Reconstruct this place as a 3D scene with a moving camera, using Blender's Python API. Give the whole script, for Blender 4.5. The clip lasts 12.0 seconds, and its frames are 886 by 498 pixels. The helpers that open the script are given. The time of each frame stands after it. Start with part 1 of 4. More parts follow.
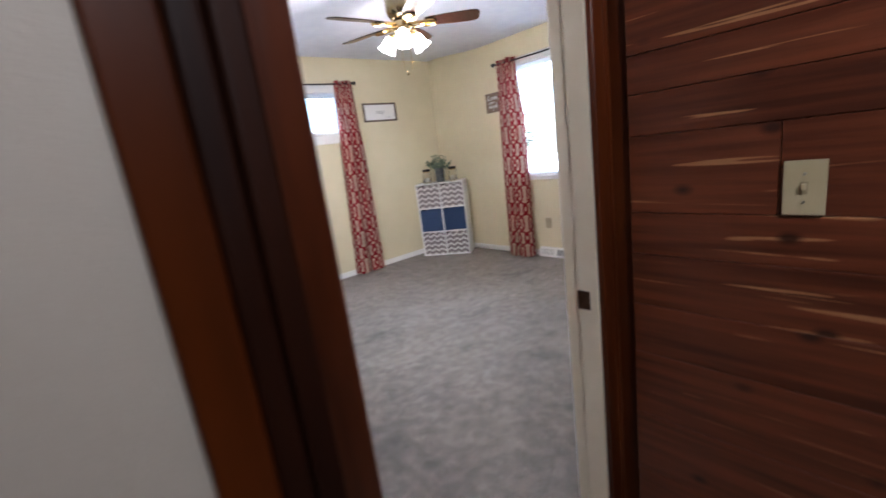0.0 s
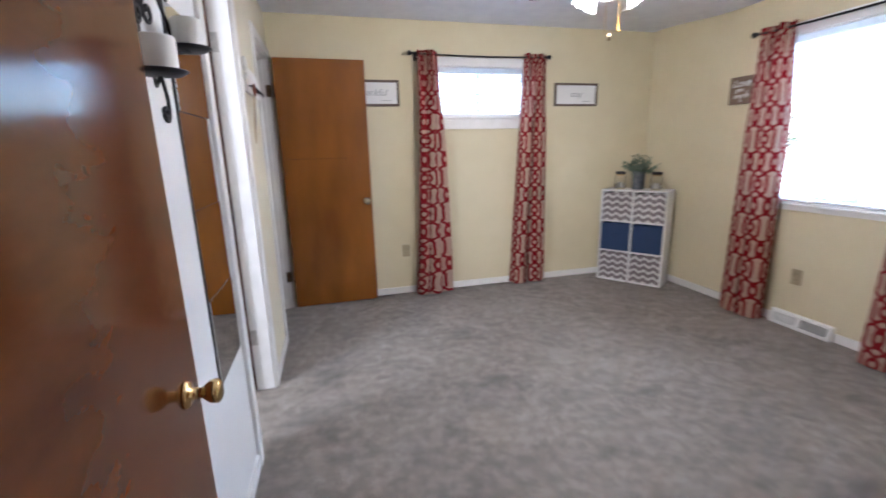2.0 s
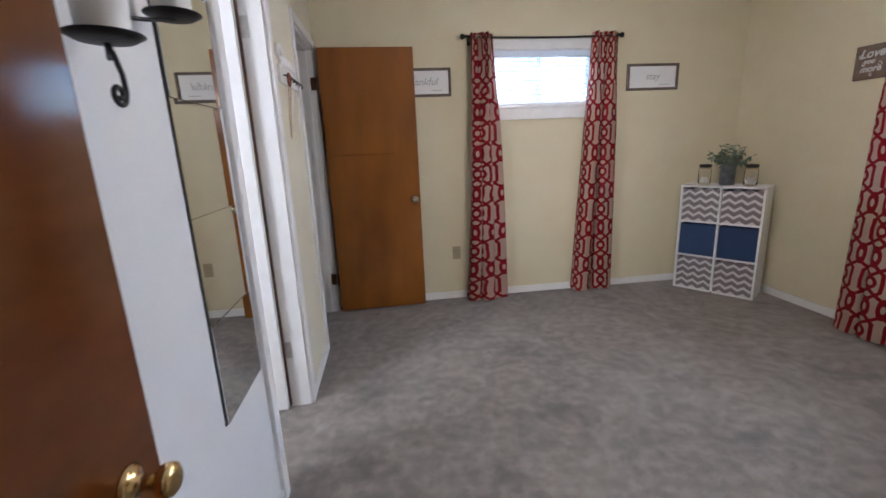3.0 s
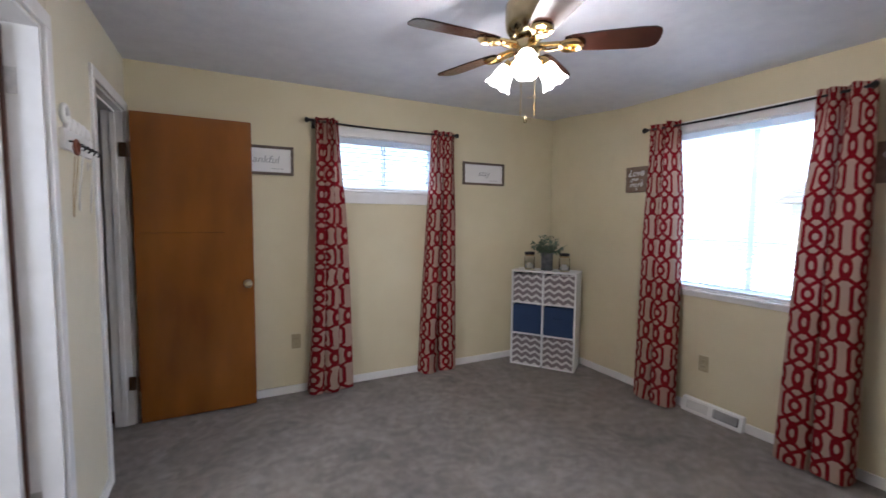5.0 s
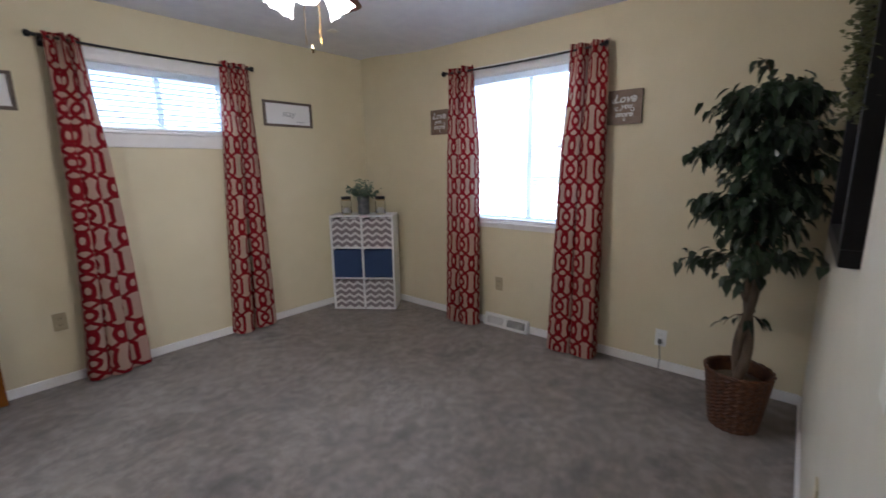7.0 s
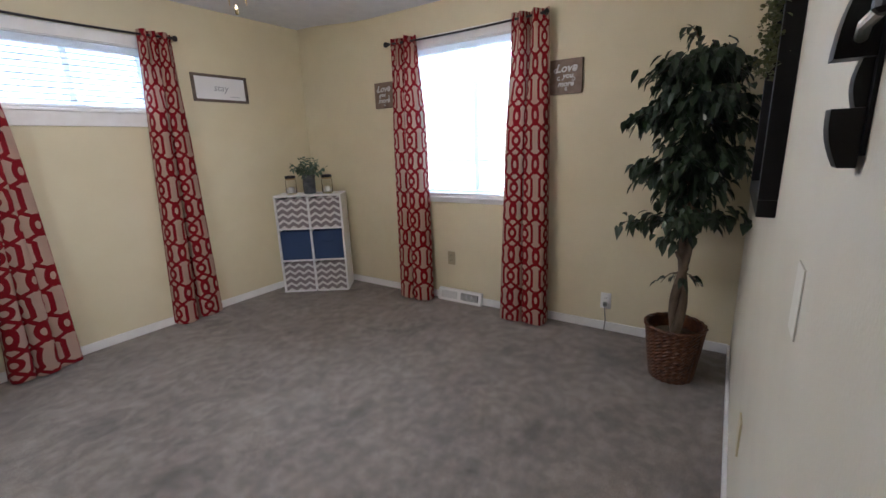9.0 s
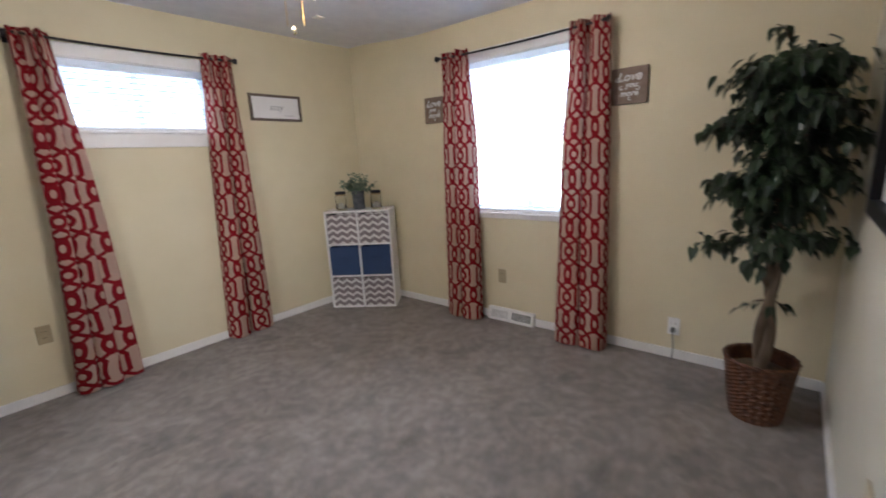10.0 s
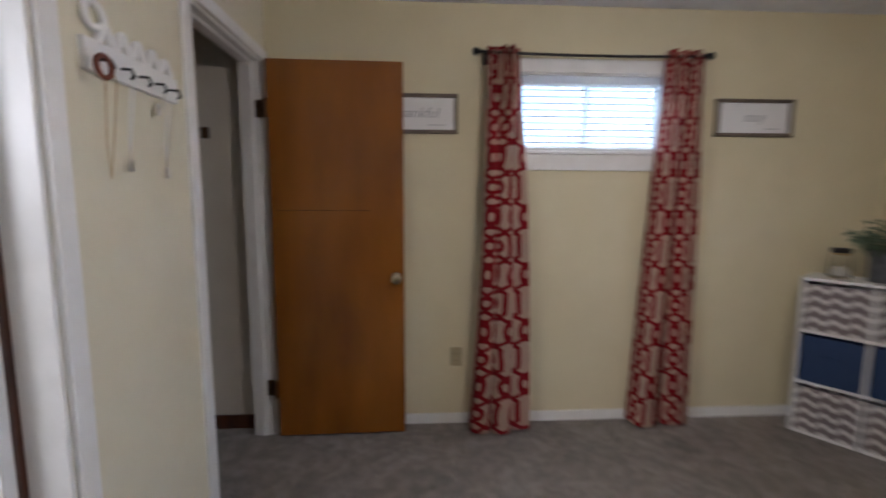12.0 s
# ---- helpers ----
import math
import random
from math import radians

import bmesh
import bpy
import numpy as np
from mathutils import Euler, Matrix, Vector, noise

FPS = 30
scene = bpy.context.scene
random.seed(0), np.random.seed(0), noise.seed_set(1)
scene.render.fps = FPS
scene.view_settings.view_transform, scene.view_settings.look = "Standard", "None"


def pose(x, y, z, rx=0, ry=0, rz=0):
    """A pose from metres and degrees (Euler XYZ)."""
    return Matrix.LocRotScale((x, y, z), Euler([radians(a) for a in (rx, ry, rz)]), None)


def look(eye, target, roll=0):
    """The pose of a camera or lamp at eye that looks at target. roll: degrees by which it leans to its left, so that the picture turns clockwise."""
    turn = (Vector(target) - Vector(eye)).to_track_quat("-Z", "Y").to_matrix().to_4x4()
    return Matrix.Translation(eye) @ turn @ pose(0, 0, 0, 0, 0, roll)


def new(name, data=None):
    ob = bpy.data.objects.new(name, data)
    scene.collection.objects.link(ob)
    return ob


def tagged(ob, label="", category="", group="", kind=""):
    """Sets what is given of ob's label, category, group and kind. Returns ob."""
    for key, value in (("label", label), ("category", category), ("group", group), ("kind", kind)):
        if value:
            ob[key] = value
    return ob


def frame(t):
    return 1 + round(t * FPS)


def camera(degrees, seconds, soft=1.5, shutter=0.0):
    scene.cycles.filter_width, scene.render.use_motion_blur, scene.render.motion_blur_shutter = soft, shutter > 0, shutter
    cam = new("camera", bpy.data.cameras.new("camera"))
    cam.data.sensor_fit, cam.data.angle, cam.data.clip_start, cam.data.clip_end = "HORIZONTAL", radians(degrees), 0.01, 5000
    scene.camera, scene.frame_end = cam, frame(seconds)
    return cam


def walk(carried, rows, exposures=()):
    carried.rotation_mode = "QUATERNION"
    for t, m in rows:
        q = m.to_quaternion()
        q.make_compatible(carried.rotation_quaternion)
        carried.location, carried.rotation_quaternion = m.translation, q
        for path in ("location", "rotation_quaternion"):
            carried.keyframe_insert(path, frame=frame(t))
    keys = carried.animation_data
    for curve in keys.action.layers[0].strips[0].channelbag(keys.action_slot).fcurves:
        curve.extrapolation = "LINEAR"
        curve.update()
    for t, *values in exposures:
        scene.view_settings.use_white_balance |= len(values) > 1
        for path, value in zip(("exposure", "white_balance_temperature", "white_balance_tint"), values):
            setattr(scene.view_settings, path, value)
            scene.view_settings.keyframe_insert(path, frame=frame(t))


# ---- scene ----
cam = camera(92.4, 12.0, shutter=0.5)
PATH = [
    (0, (0.08, -0.216, 1.28), (1.325, 1.284, 0.834), -7.6),
    (0.5, (0.299, -0.094, 1.306), (1.693, 1.263, 0.84), -5.5),
    (1, (0.510, 0.063, 1.306), (1.705, 1.594, 0.829), -5.0),
    (1.5, (0.657, 0.177, 1.32), (1.422, 1.963, 0.848), -1.6),
    (2, (0.687, 0.329, 1.328), (1.176, 2.215, 0.875), -1.4),
    (2.5, (0.73, 0.505, 1.314), (0.921, 2.44, 0.847), -2.2),
    (4.5, (0.841, 0.746, 1.373), (1.567, 2.583, 1.058), -0.8),
    (5, (0.851, 0.728, 1.402), (1.761, 2.503, 1.255), 0.6),
    (5.5, (0.88, 0.716, 1.388), (1.938, 2.4, 1.176), 0.0),
    (6, (0.911, 0.699, 1.381), (2.129, 2.258, 1.088), -0.5),
    (6.5, (0.923, 0.674, 1.37), (2.309, 2.077, 1.035), -0.9),
    (7, (0.940, 0.652, 1.360), (2.433, 1.912, 0.976), -0.85),
    (7.5, (0.954, 0.627, 1.347), (2.538, 1.767, 0.909), -0.8),
    (9.5, (0.986, 0.641, 1.314), (2.588, 1.736, 0.828), -2.4),
    (10, (1.027, 0.749, 1.344), (2.527, 2.003, 0.922), -3.0),
    (10.5, (1.1, 0.884, 1.358), (2.466, 2.304, 1.016), -2.6),
    (11, (1.137, 1.102, 1.365), (2.211, 2.757, 1.035), -2.1),
    (11.5, (1.11, 1.41, 1.384), (1.815, 3.257, 1.08), -1.4),
    (12, (1.118, 1.757, 1.336), (1.226, 3.75, 1.110), 0.2),
]
walk(cam, [(t, look(eye, target, roll)) for t, eye, target, roll in PATH],
     exposures=[(t, 2.0 + e, k - 90, 16) for t, e, k in ((0.0, 1.0, 5500), (1.0, 1.05, 5500), (2.0, 0.9, 5500), (2.5, 0.55, 5550), (4.5, 0.3, 5600), (5.5, 0.05, 5500), (7.5, 0.1, 5600), (9.5, 0.42, 5700), (10.0, 0.5, 5750), (10.5, 0.32, 5800), (11.4, 0.05, 5850), (12.0, -0.12, 5850))])
YA, XB, YS, XW, CEIL = 4.2, 3.9, 0.525, 0.285, 2.41

# ---- world, sun, large lights ----
world = bpy.data.worlds.new("world")
scene.world = world
world.use_nodes = True
wn = world.node_tree.nodes
sky = wn.new("ShaderNodeTexSky")
sky.sky_type, sky.sun_disc = "NISHITA", False
sky.sun_elevation, sky.sun_rotation = radians(46), radians(230)
wn["Background"].inputs["Strength"].default_value = 0.15
world.node_tree.links.new(sky.outputs[0], wn["Background"].inputs["Color"])


def lamp(name, kind, energy, m, color=(1, 1, 1), size=0.1, size_y=None, angle=None):
    data = bpy.data.lights.new(name, kind)
    data.energy, data.color = energy, color
    if kind == "AREA":
        data.shape, data.size, data.size_y = "RECTANGLE", size, size_y or size
    elif kind == "SUN":
        data.angle = radians(angle)
    else:
        data.shadow_soft_size = size
    ob = new(name, data)
    ob.matrix_world = m
    return tagged(ob, kind="structure")


lamp("sun", "SUN", 4.5, look((-6, -5, 8), (0, 0, 0)), (1, 0.96, 0.9), angle=10)
lamp("sky_light_east", "AREA", 38, look((5.3, 2.4, 2.55), (3.7, 2.4, 1.4)), (0.72, 0.86, 1.0), 2.4, 1.3)
lamp("ground_bounce_east", "AREA", 15, look((5.0, 2.4, 0.55), (3.6, 2.4, 1.75)), (0.74, 0.86, 1.0), 2.4, 1.0)
lamp("sky_light_north", "AREA", 38, look((2.07, 5.2, 2.75), (2.07, 4.0, 1.85)), (0.72, 0.86, 1.0), 1.8, 0.9)
lamp("bath_window_light", "AREA", 8, look((-1.3, 1.35, 1.8), (0.3, 2.75, 0.9)), (1.0, 0.98, 0.94), 0.7, 0.8)
# added fill lamp, brightens cedar and jamb; no hall fixture is known
lamp("hall_fill_light", "AREA", 3.3, look((0.2, -1.1, 2.36), (1.24, -0.2, 1.6)), (1, 0.9, 0.78), 0.35, 0.35)


# ---- materials ----
def mat(name, c1, c2=None, scale=8.0, rough=0.6, metal=0.0, bump=0.0, bscale=120.0, stretch=(1, 1, 1), spec=0.5, big=1.2, bigmix=0.35):
    """A surface of two colours mixed by fine and broad noise, with a fine relief."""
    m = bpy.data.materials.new(name)
    m.use_nodes = True
    nt = m.node_tree
    n, k = nt.nodes, nt.links
    b = n["Principled BSDF"]
    b.inputs["Roughness"].default_value, b.inputs["Metallic"].default_value = rough, metal
    b.inputs["Specular IOR Level"].default_value = spec
    tc = n.new("ShaderNodeTexCoord")
    mp = n.new("ShaderNodeMapping")
    mp.inputs["Scale"].default_value = stretch
    k.new(tc.outputs["Object"], mp.inputs[0])
    c2 = c2 or tuple(0.85 * c for c in c1)
    fine, broad = n.new("ShaderNodeTexNoise"), n.new("ShaderNodeTexNoise")
    fine.inputs["Scale"].default_value, fine.inputs["Detail"].default_value = scale, 6
    broad.inputs["Scale"].default_value, broad.inputs["Detail"].default_value = big, 3
    for t in (fine, broad):
        k.new(mp.outputs[0], t.inputs["Vector"])
    mix = n.new("ShaderNodeMix")
    mix.data_type = "FLOAT"
    mix.inputs[0].default_value = bigmix
    k.new(fine.outputs["Fac"], mix.inputs[2])
    k.new(broad.outputs["Fac"], mix.inputs[3])
    ramp = n.new("ShaderNodeValToRGB")
    ramp.color_ramp.elements[0].position, ramp.color_ramp.elements[1].position = 0.36, 0.64
    ramp.color_ramp.elements[0].color, ramp.color_ramp.elements[1].color = (*c1, 1), (*c2, 1)
    k.new(mix.outputs[0], ramp.inputs[0])
    k.new(ramp.outputs[0], b.inputs["Base Color"])
    if bump:
        rel = n.new("ShaderNodeTexNoise")
        rel.inputs["Scale"].default_value, rel.inputs["Detail"].default_value = bscale, 4
        k.new(mp.outputs[0], rel.inputs["Vector"])
        bp = n.new("ShaderNodeBump")
        bp.inputs["Strength"].default_value, bp.inputs["Distance"].default_value = bump, 0.004
        k.new(rel.outputs["Fac"], bp.inputs["Height"])
        k.new(bp.outputs[0], b.inputs["Normal"])
    return m


def glow(name, color, strength):
    m = bpy.data.materials.new(name)
    m.use_nodes = True
    b = m.node_tree.nodes["Principled BSDF"]
    b.inputs["Base Color"].default_value = (0.9, 0.88, 0.84, 1)
    b.inputs["Emission Color"].default_value, b.inputs["Emission Strength"].default_value = (*color, 1), strength
    return m


wall_paint = mat("wall_paint", (0.63, 0.562, 0.375), (0.67, 0.602, 0.415), 5, 0.55, 0, 0.25, 160, big=0.7, bigmix=0.5, spec=0.3)
hall_paint = mat("hall_paint", (0.62, 0.58, 0.50), (0.66, 0.62, 0.54), 5, 0.55, 0, 0.2, 160)
white_wall = mat("white_wall_paint", (0.70, 0.70, 0.69), (0.74, 0.74, 0.73), 4, 0.5, 0, 0.15, 140)
white_trim = mat("white_trim_paint", (0.74, 0.73, 0.70), (0.80, 0.79, 0.77), 14, 0.35, 0, 0.15, 40)
ceiling_paint = mat("ceiling_paint", (0.68, 0.70, 0.77), (0.75, 0.77, 0.83), 9, 0.7, 0, 1.0, 15, big=2.0)
# wall paint made paler: the light on pier and doorways is in the colour
pier_lit_paint = mat("light_paled_paint", (0.66, 0.61, 0.46), (0.70, 0.65, 0.50), 5, 0.5, 0, 0.2, 150)
# south wall's colour is greyed to carry the cool light falling on it
cool_lit_paint = mat("cool_lit_wall_paint", (0.57, 0.545, 0.44), (0.61, 0.585, 0.48), 5, 0.5, 0, 0.2, 150)
cream_trim = mat("cream_trim_paint", (0.82, 0.74, 0.57), (0.86, 0.79, 0.63), 14, 0.4, 0, 0.15, 40)
white_board = mat("white_laminate", (0.76, 0.75, 0.73), (0.80, 0.79, 0.77), 9, 0.4)
door_wood = mat("orange_veneer", (0.160, 0.051, 0.006), (0.300, 0.108, 0.013), 7, 0.24, 0, 0.08, 60, (1, 1, 0.30), big=1.6, bigmix=0.72)
brown_wood = mat("brown_varnish", (0.084, 0.023, 0.005), (0.132, 0.040, 0.009), 10, 0.12, 0, 0.22, 8, (0.6, 1, 1.3), big=1.0)
panel_wood = mat("orange_stained_panel", (0.025, 0.006, 0.0012), (0.12, 0.026, 0.003), 6, 0.4, 0, 0.1, 50, (1, 1, 0.12), spec=0.15)
# stained trim again, shade of the unlit left side put into its colour
shaded_trim = mat("shaded_stained_trim", (0.008, 0.002, 0.001), (0.032, 0.008, 0.002), 12, 0.5, 0, 0.2, 50, (1, 1, 0.12), spec=0.2)
stained_trim = mat("stained_trim", (0.022, 0.0045, 0.0015), (0.12, 0.027, 0.005), 12, 0.32, 0, 0.2, 50, (1, 1, 0.12))
dark_iron = mat("black_iron", (0.012, 0.012, 0.013), (0.03, 0.03, 0.032), 30, 0.45, 0.6, 0.2, 90)
black_plastic = mat("black_plastic", (0.003, 0.003, 0.004), (0.006, 0.006, 0.007), 20, 0.4, spec=0.18)
brass = mat("brass", (0.72, 0.50, 0.20), (0.80, 0.60, 0.28), 12, 0.16, 1.0)
worn_brass = mat("worn_brass", (0.50, 0.42, 0.26), (0.66, 0.58, 0.40), 12, 0.24, 1.0)
steel = mat("nickel", (0.62, 0.60, 0.55), (0.72, 0.70, 0.66), 20, 0.28, 1.0)
dull_steel = mat("dull_nickel", (0.40, 0.39, 0.37), (0.56, 0.54, 0.51), 40, 0.35, 1.0)
bronze = mat("bronze_hardware", (0.10, 0.06, 0.035), (0.16, 0.10, 0.06), 30, 0.4, 0.9)
wax = mat("candle_wax", (0.78, 0.77, 0.72), (0.84, 0.83, 0.79), 10, 0.5)
tan_plastic = mat("tan_plastic", (0.34, 0.28, 0.17), (0.40, 0.33, 0.20), 10, 0.4)
ivory = mat("ivory_plastic", (0.50, 0.43, 0.25), (0.56, 0.49, 0.31), 10, 0.35)
white_plastic = mat("white_plastic", (0.76, 0.76, 0.74), (0.8, 0.8, 0.78), 10, 0.35)
grey_cord = mat("grey_cord", (0.09, 0.09, 0.085), (0.14, 0.14, 0.13), 30, 0.5)
painted_plate = mat("painted_plate", (0.64, 0.625, 0.54), (0.68, 0.665, 0.58), 8, 0.4)
dark_slot = mat("dark_slot", (0.02, 0.018, 0.016), None, 10, 0.7)
blade_wood = mat("blade_walnut", (0.016, 0.006, 0.004), (0.036, 0.012, 0.007), 14, 0.22, 0, 0.05, 60, (1, 1, 1))
fan_metal = mat("antique_brass", (0.30, 0.24, 0.14), (0.46, 0.38, 0.22), 18, 0.22, 1.0)
navy = mat("navy_fabric", (0.022, 0.045, 0.11), (0.035, 0.065, 0.15), 300, 0.9, 0, 0.6, 600)
grey_frame = mat("weathered_frame", (0.07, 0.05, 0.036), (0.15, 0.115, 0.085), 30, 0.6, 0, 0.5, 90, (0.3, 1, 1))
paper = mat("paper", (0.72, 0.71, 0.70), (0.78, 0.77, 0.76), 5, 0.5)
sign_wood = mat("sign_wood", (0.13, 0.085, 0.055), (0.20, 0.14, 0.10), 25, 0.6, 0, 0.3, 60, (1, 0.3, 1))
ink = mat("grey_ink", (0.38, 0.38, 0.39), None, 10, 0.6)
white_ink = mat("white_ink", (0.62, 0.62, 0.60), None, 10, 0.6)
galvanised = mat("galvanised_metal", (0.10, 0.105, 0.115), (0.20, 0.21, 0.22), 25, 0.45, 0.7, 0.2, 60)
sage = mat("sage_leaves", (0.07, 0.12, 0.07), (0.20, 0.27, 0.19), 30, 0.6)
ficus = mat("ficus_leaves", (0.007, 0.018, 0.006), (0.022, 0.046, 0.015), 14, 0.42, 0, 0.1, 80)
boxwood = mat("boxwood_leaves", (0.05, 0.07, 0.02), (0.14, 0.14, 0.05), 30, 0.6)
bark = mat("ficus_bark", (0.07, 0.048, 0.03), (0.17, 0.125, 0.08), 25, 0.8, 0, 0.8, 60, (1, 1, 0.25))
wicker = mat("wicker", (0.034, 0.011, 0.004), (0.150, 0.052, 0.014), 40, 0.5, 0, 0.4, 120)
moss = mat("moss_filler", (0.06, 0.045, 0.03), (0.13, 0.10, 0.06), 60, 0.95, 0, 1.0, 80)
twine = mat("jute_twine", (0.40, 0.28, 0.13), (0.5, 0.36, 0.18), 80, 0.9)
red_cord = mat("red_brown_cord", (0.11, 0.030, 0.014), (0.18, 0.05, 0.024), 60, 0.7)
lawn = mat("lawn", (0.22, 0.23, 0.15), (0.32, 0.31, 0.22), 3, 0.9, 0, 0.6, 30)
light_grey = mat("light_grey_louvre", (0.42, 0.42, 0.41), (0.5, 0.5, 0.48), 40, 0.5)
vinyl = mat("white_vinyl", (0.76, 0.76, 0.75), (0.8, 0.8, 0.79), 4, 0.5)
siding = mat("pale_siding", (0.62, 0.62, 0.60), (0.70, 0.70, 0.68), 3, 0.7)
outer_leaves = mat("tree_leaves", (0.08, 0.115, 0.07), (0.12, 0.17, 0.10), 3, 0.7)
tree_bark = mat("tree_bark", (0.08, 0.06, 0.045), (0.15, 0.12, 0.09), 12, 0.9, 0, 0.8, 30)
shingle = mat("roof_shingle", (0.11, 0.10, 0.10), (0.18, 0.17, 0.16), 10, 0.9)


def glass_mat(name, color=(1, 1, 1), rough=0.0):
    m = bpy.data.materials.new(name)
    m.use_nodes = True
    b = m.node_tree.nodes["Principled BSDF"]
    b.inputs["Base Color"].default_value, b.inputs["Roughness"].default_value = (*color, 1), rough
    b.inputs["Transmission Weight"].default_value, b.inputs["IOR"].default_value = 1.0, 1.45
    return m


clear_glass = glass_mat("clear_glass")
jar_glass = glass_mat("jar_glass", (1.0, 1.0, 1.0), 0.0)
jar_glass.node_tree.nodes["Principled BSDF"].inputs["IOR"].default_value = 1.12
mirror_glass = mat("mirror_glass", (0.86, 0.88, 0.88), (0.84, 0.86, 0.86), 3, 0.015, 1.0)
shade_glow = glow("frosted_shade", (1.0, 0.90, 0.76), 4.0)


def carpet_mat():
    m = mat("grey_carpet", (0.180, 0.154, 0.129), (0.246, 0.211, 0.177), 16, 0.95, 0, 1.0, 420, big=2.2, bigmix=0.45, spec=0.1)
    nt = m.node_tree
    n, k = nt.nodes, nt.links
    b = n["Principled BSDF"]
    b.inputs["Sheen Weight"].default_value = 0.25
    tc = n.new("ShaderNodeTexCoord")
    # pile brushed in soft patches, and a few darker worn spots
    soft, fibre, spot, fleck = n.new("ShaderNodeTexNoise"), n.new("ShaderNodeTexNoise"), n.new("ShaderNodeTexNoise"), n.new("ShaderNodeTexNoise")
    for t, s, d in ((soft, 4.8, 7), (fibre, 210, 3), (spot, 2.7, 8), (fleck, 16, 8)):
        t.inputs["Scale"].default_value, t.inputs["Detail"].default_value = s, d
        k.new(tc.outputs["Object"], t.inputs["Vector"])
    soft.inputs["Distortion"].default_value = 0.1
    src = b.inputs["Base Color"].links[0].from_socket
    prev = src
    for t, lo, hi, a, z in ((fleck, 0.42, 0.62, 0.93, 1.10), (soft, 0.43, 0.57, 0.91, 1.08), (fibre, 0.3, 0.7, 0.58, 1.42), (spot, 0.34, 0.42, 0.72, 1.0)):
        r = n.new("ShaderNodeMapRange")
        for i, v in zip(("From Min", "From Max", "To Min", "To Max"), (lo, hi, a, z)):
            r.inputs[i].default_value = v
        k.new(t.outputs["Fac"], r.inputs[0])
        x = n.new("ShaderNodeMix")
        x.data_type, x.blend_type = "RGBA", "MULTIPLY"
        x.inputs[0].default_value = 1
        k.new(prev, x.inputs[6])
        k.new(r.outputs[0], x.inputs[7])
        prev = x.outputs[2]
    k.new(prev, b.inputs["Base Color"])
    return m


def maths(nt, op, a, b=None, clamp=False):
    node = nt.nodes.new("ShaderNodeMath")
    node.operation, node.use_clamp = op, clamp
    for i, v in enumerate((a, b)):
        if v is None:
            continue
        if isinstance(v, (int, float)):
            node.inputs[i].default_value = v
        else:
            nt.links.new(v, node.inputs[i])
    return node.outputs[0]


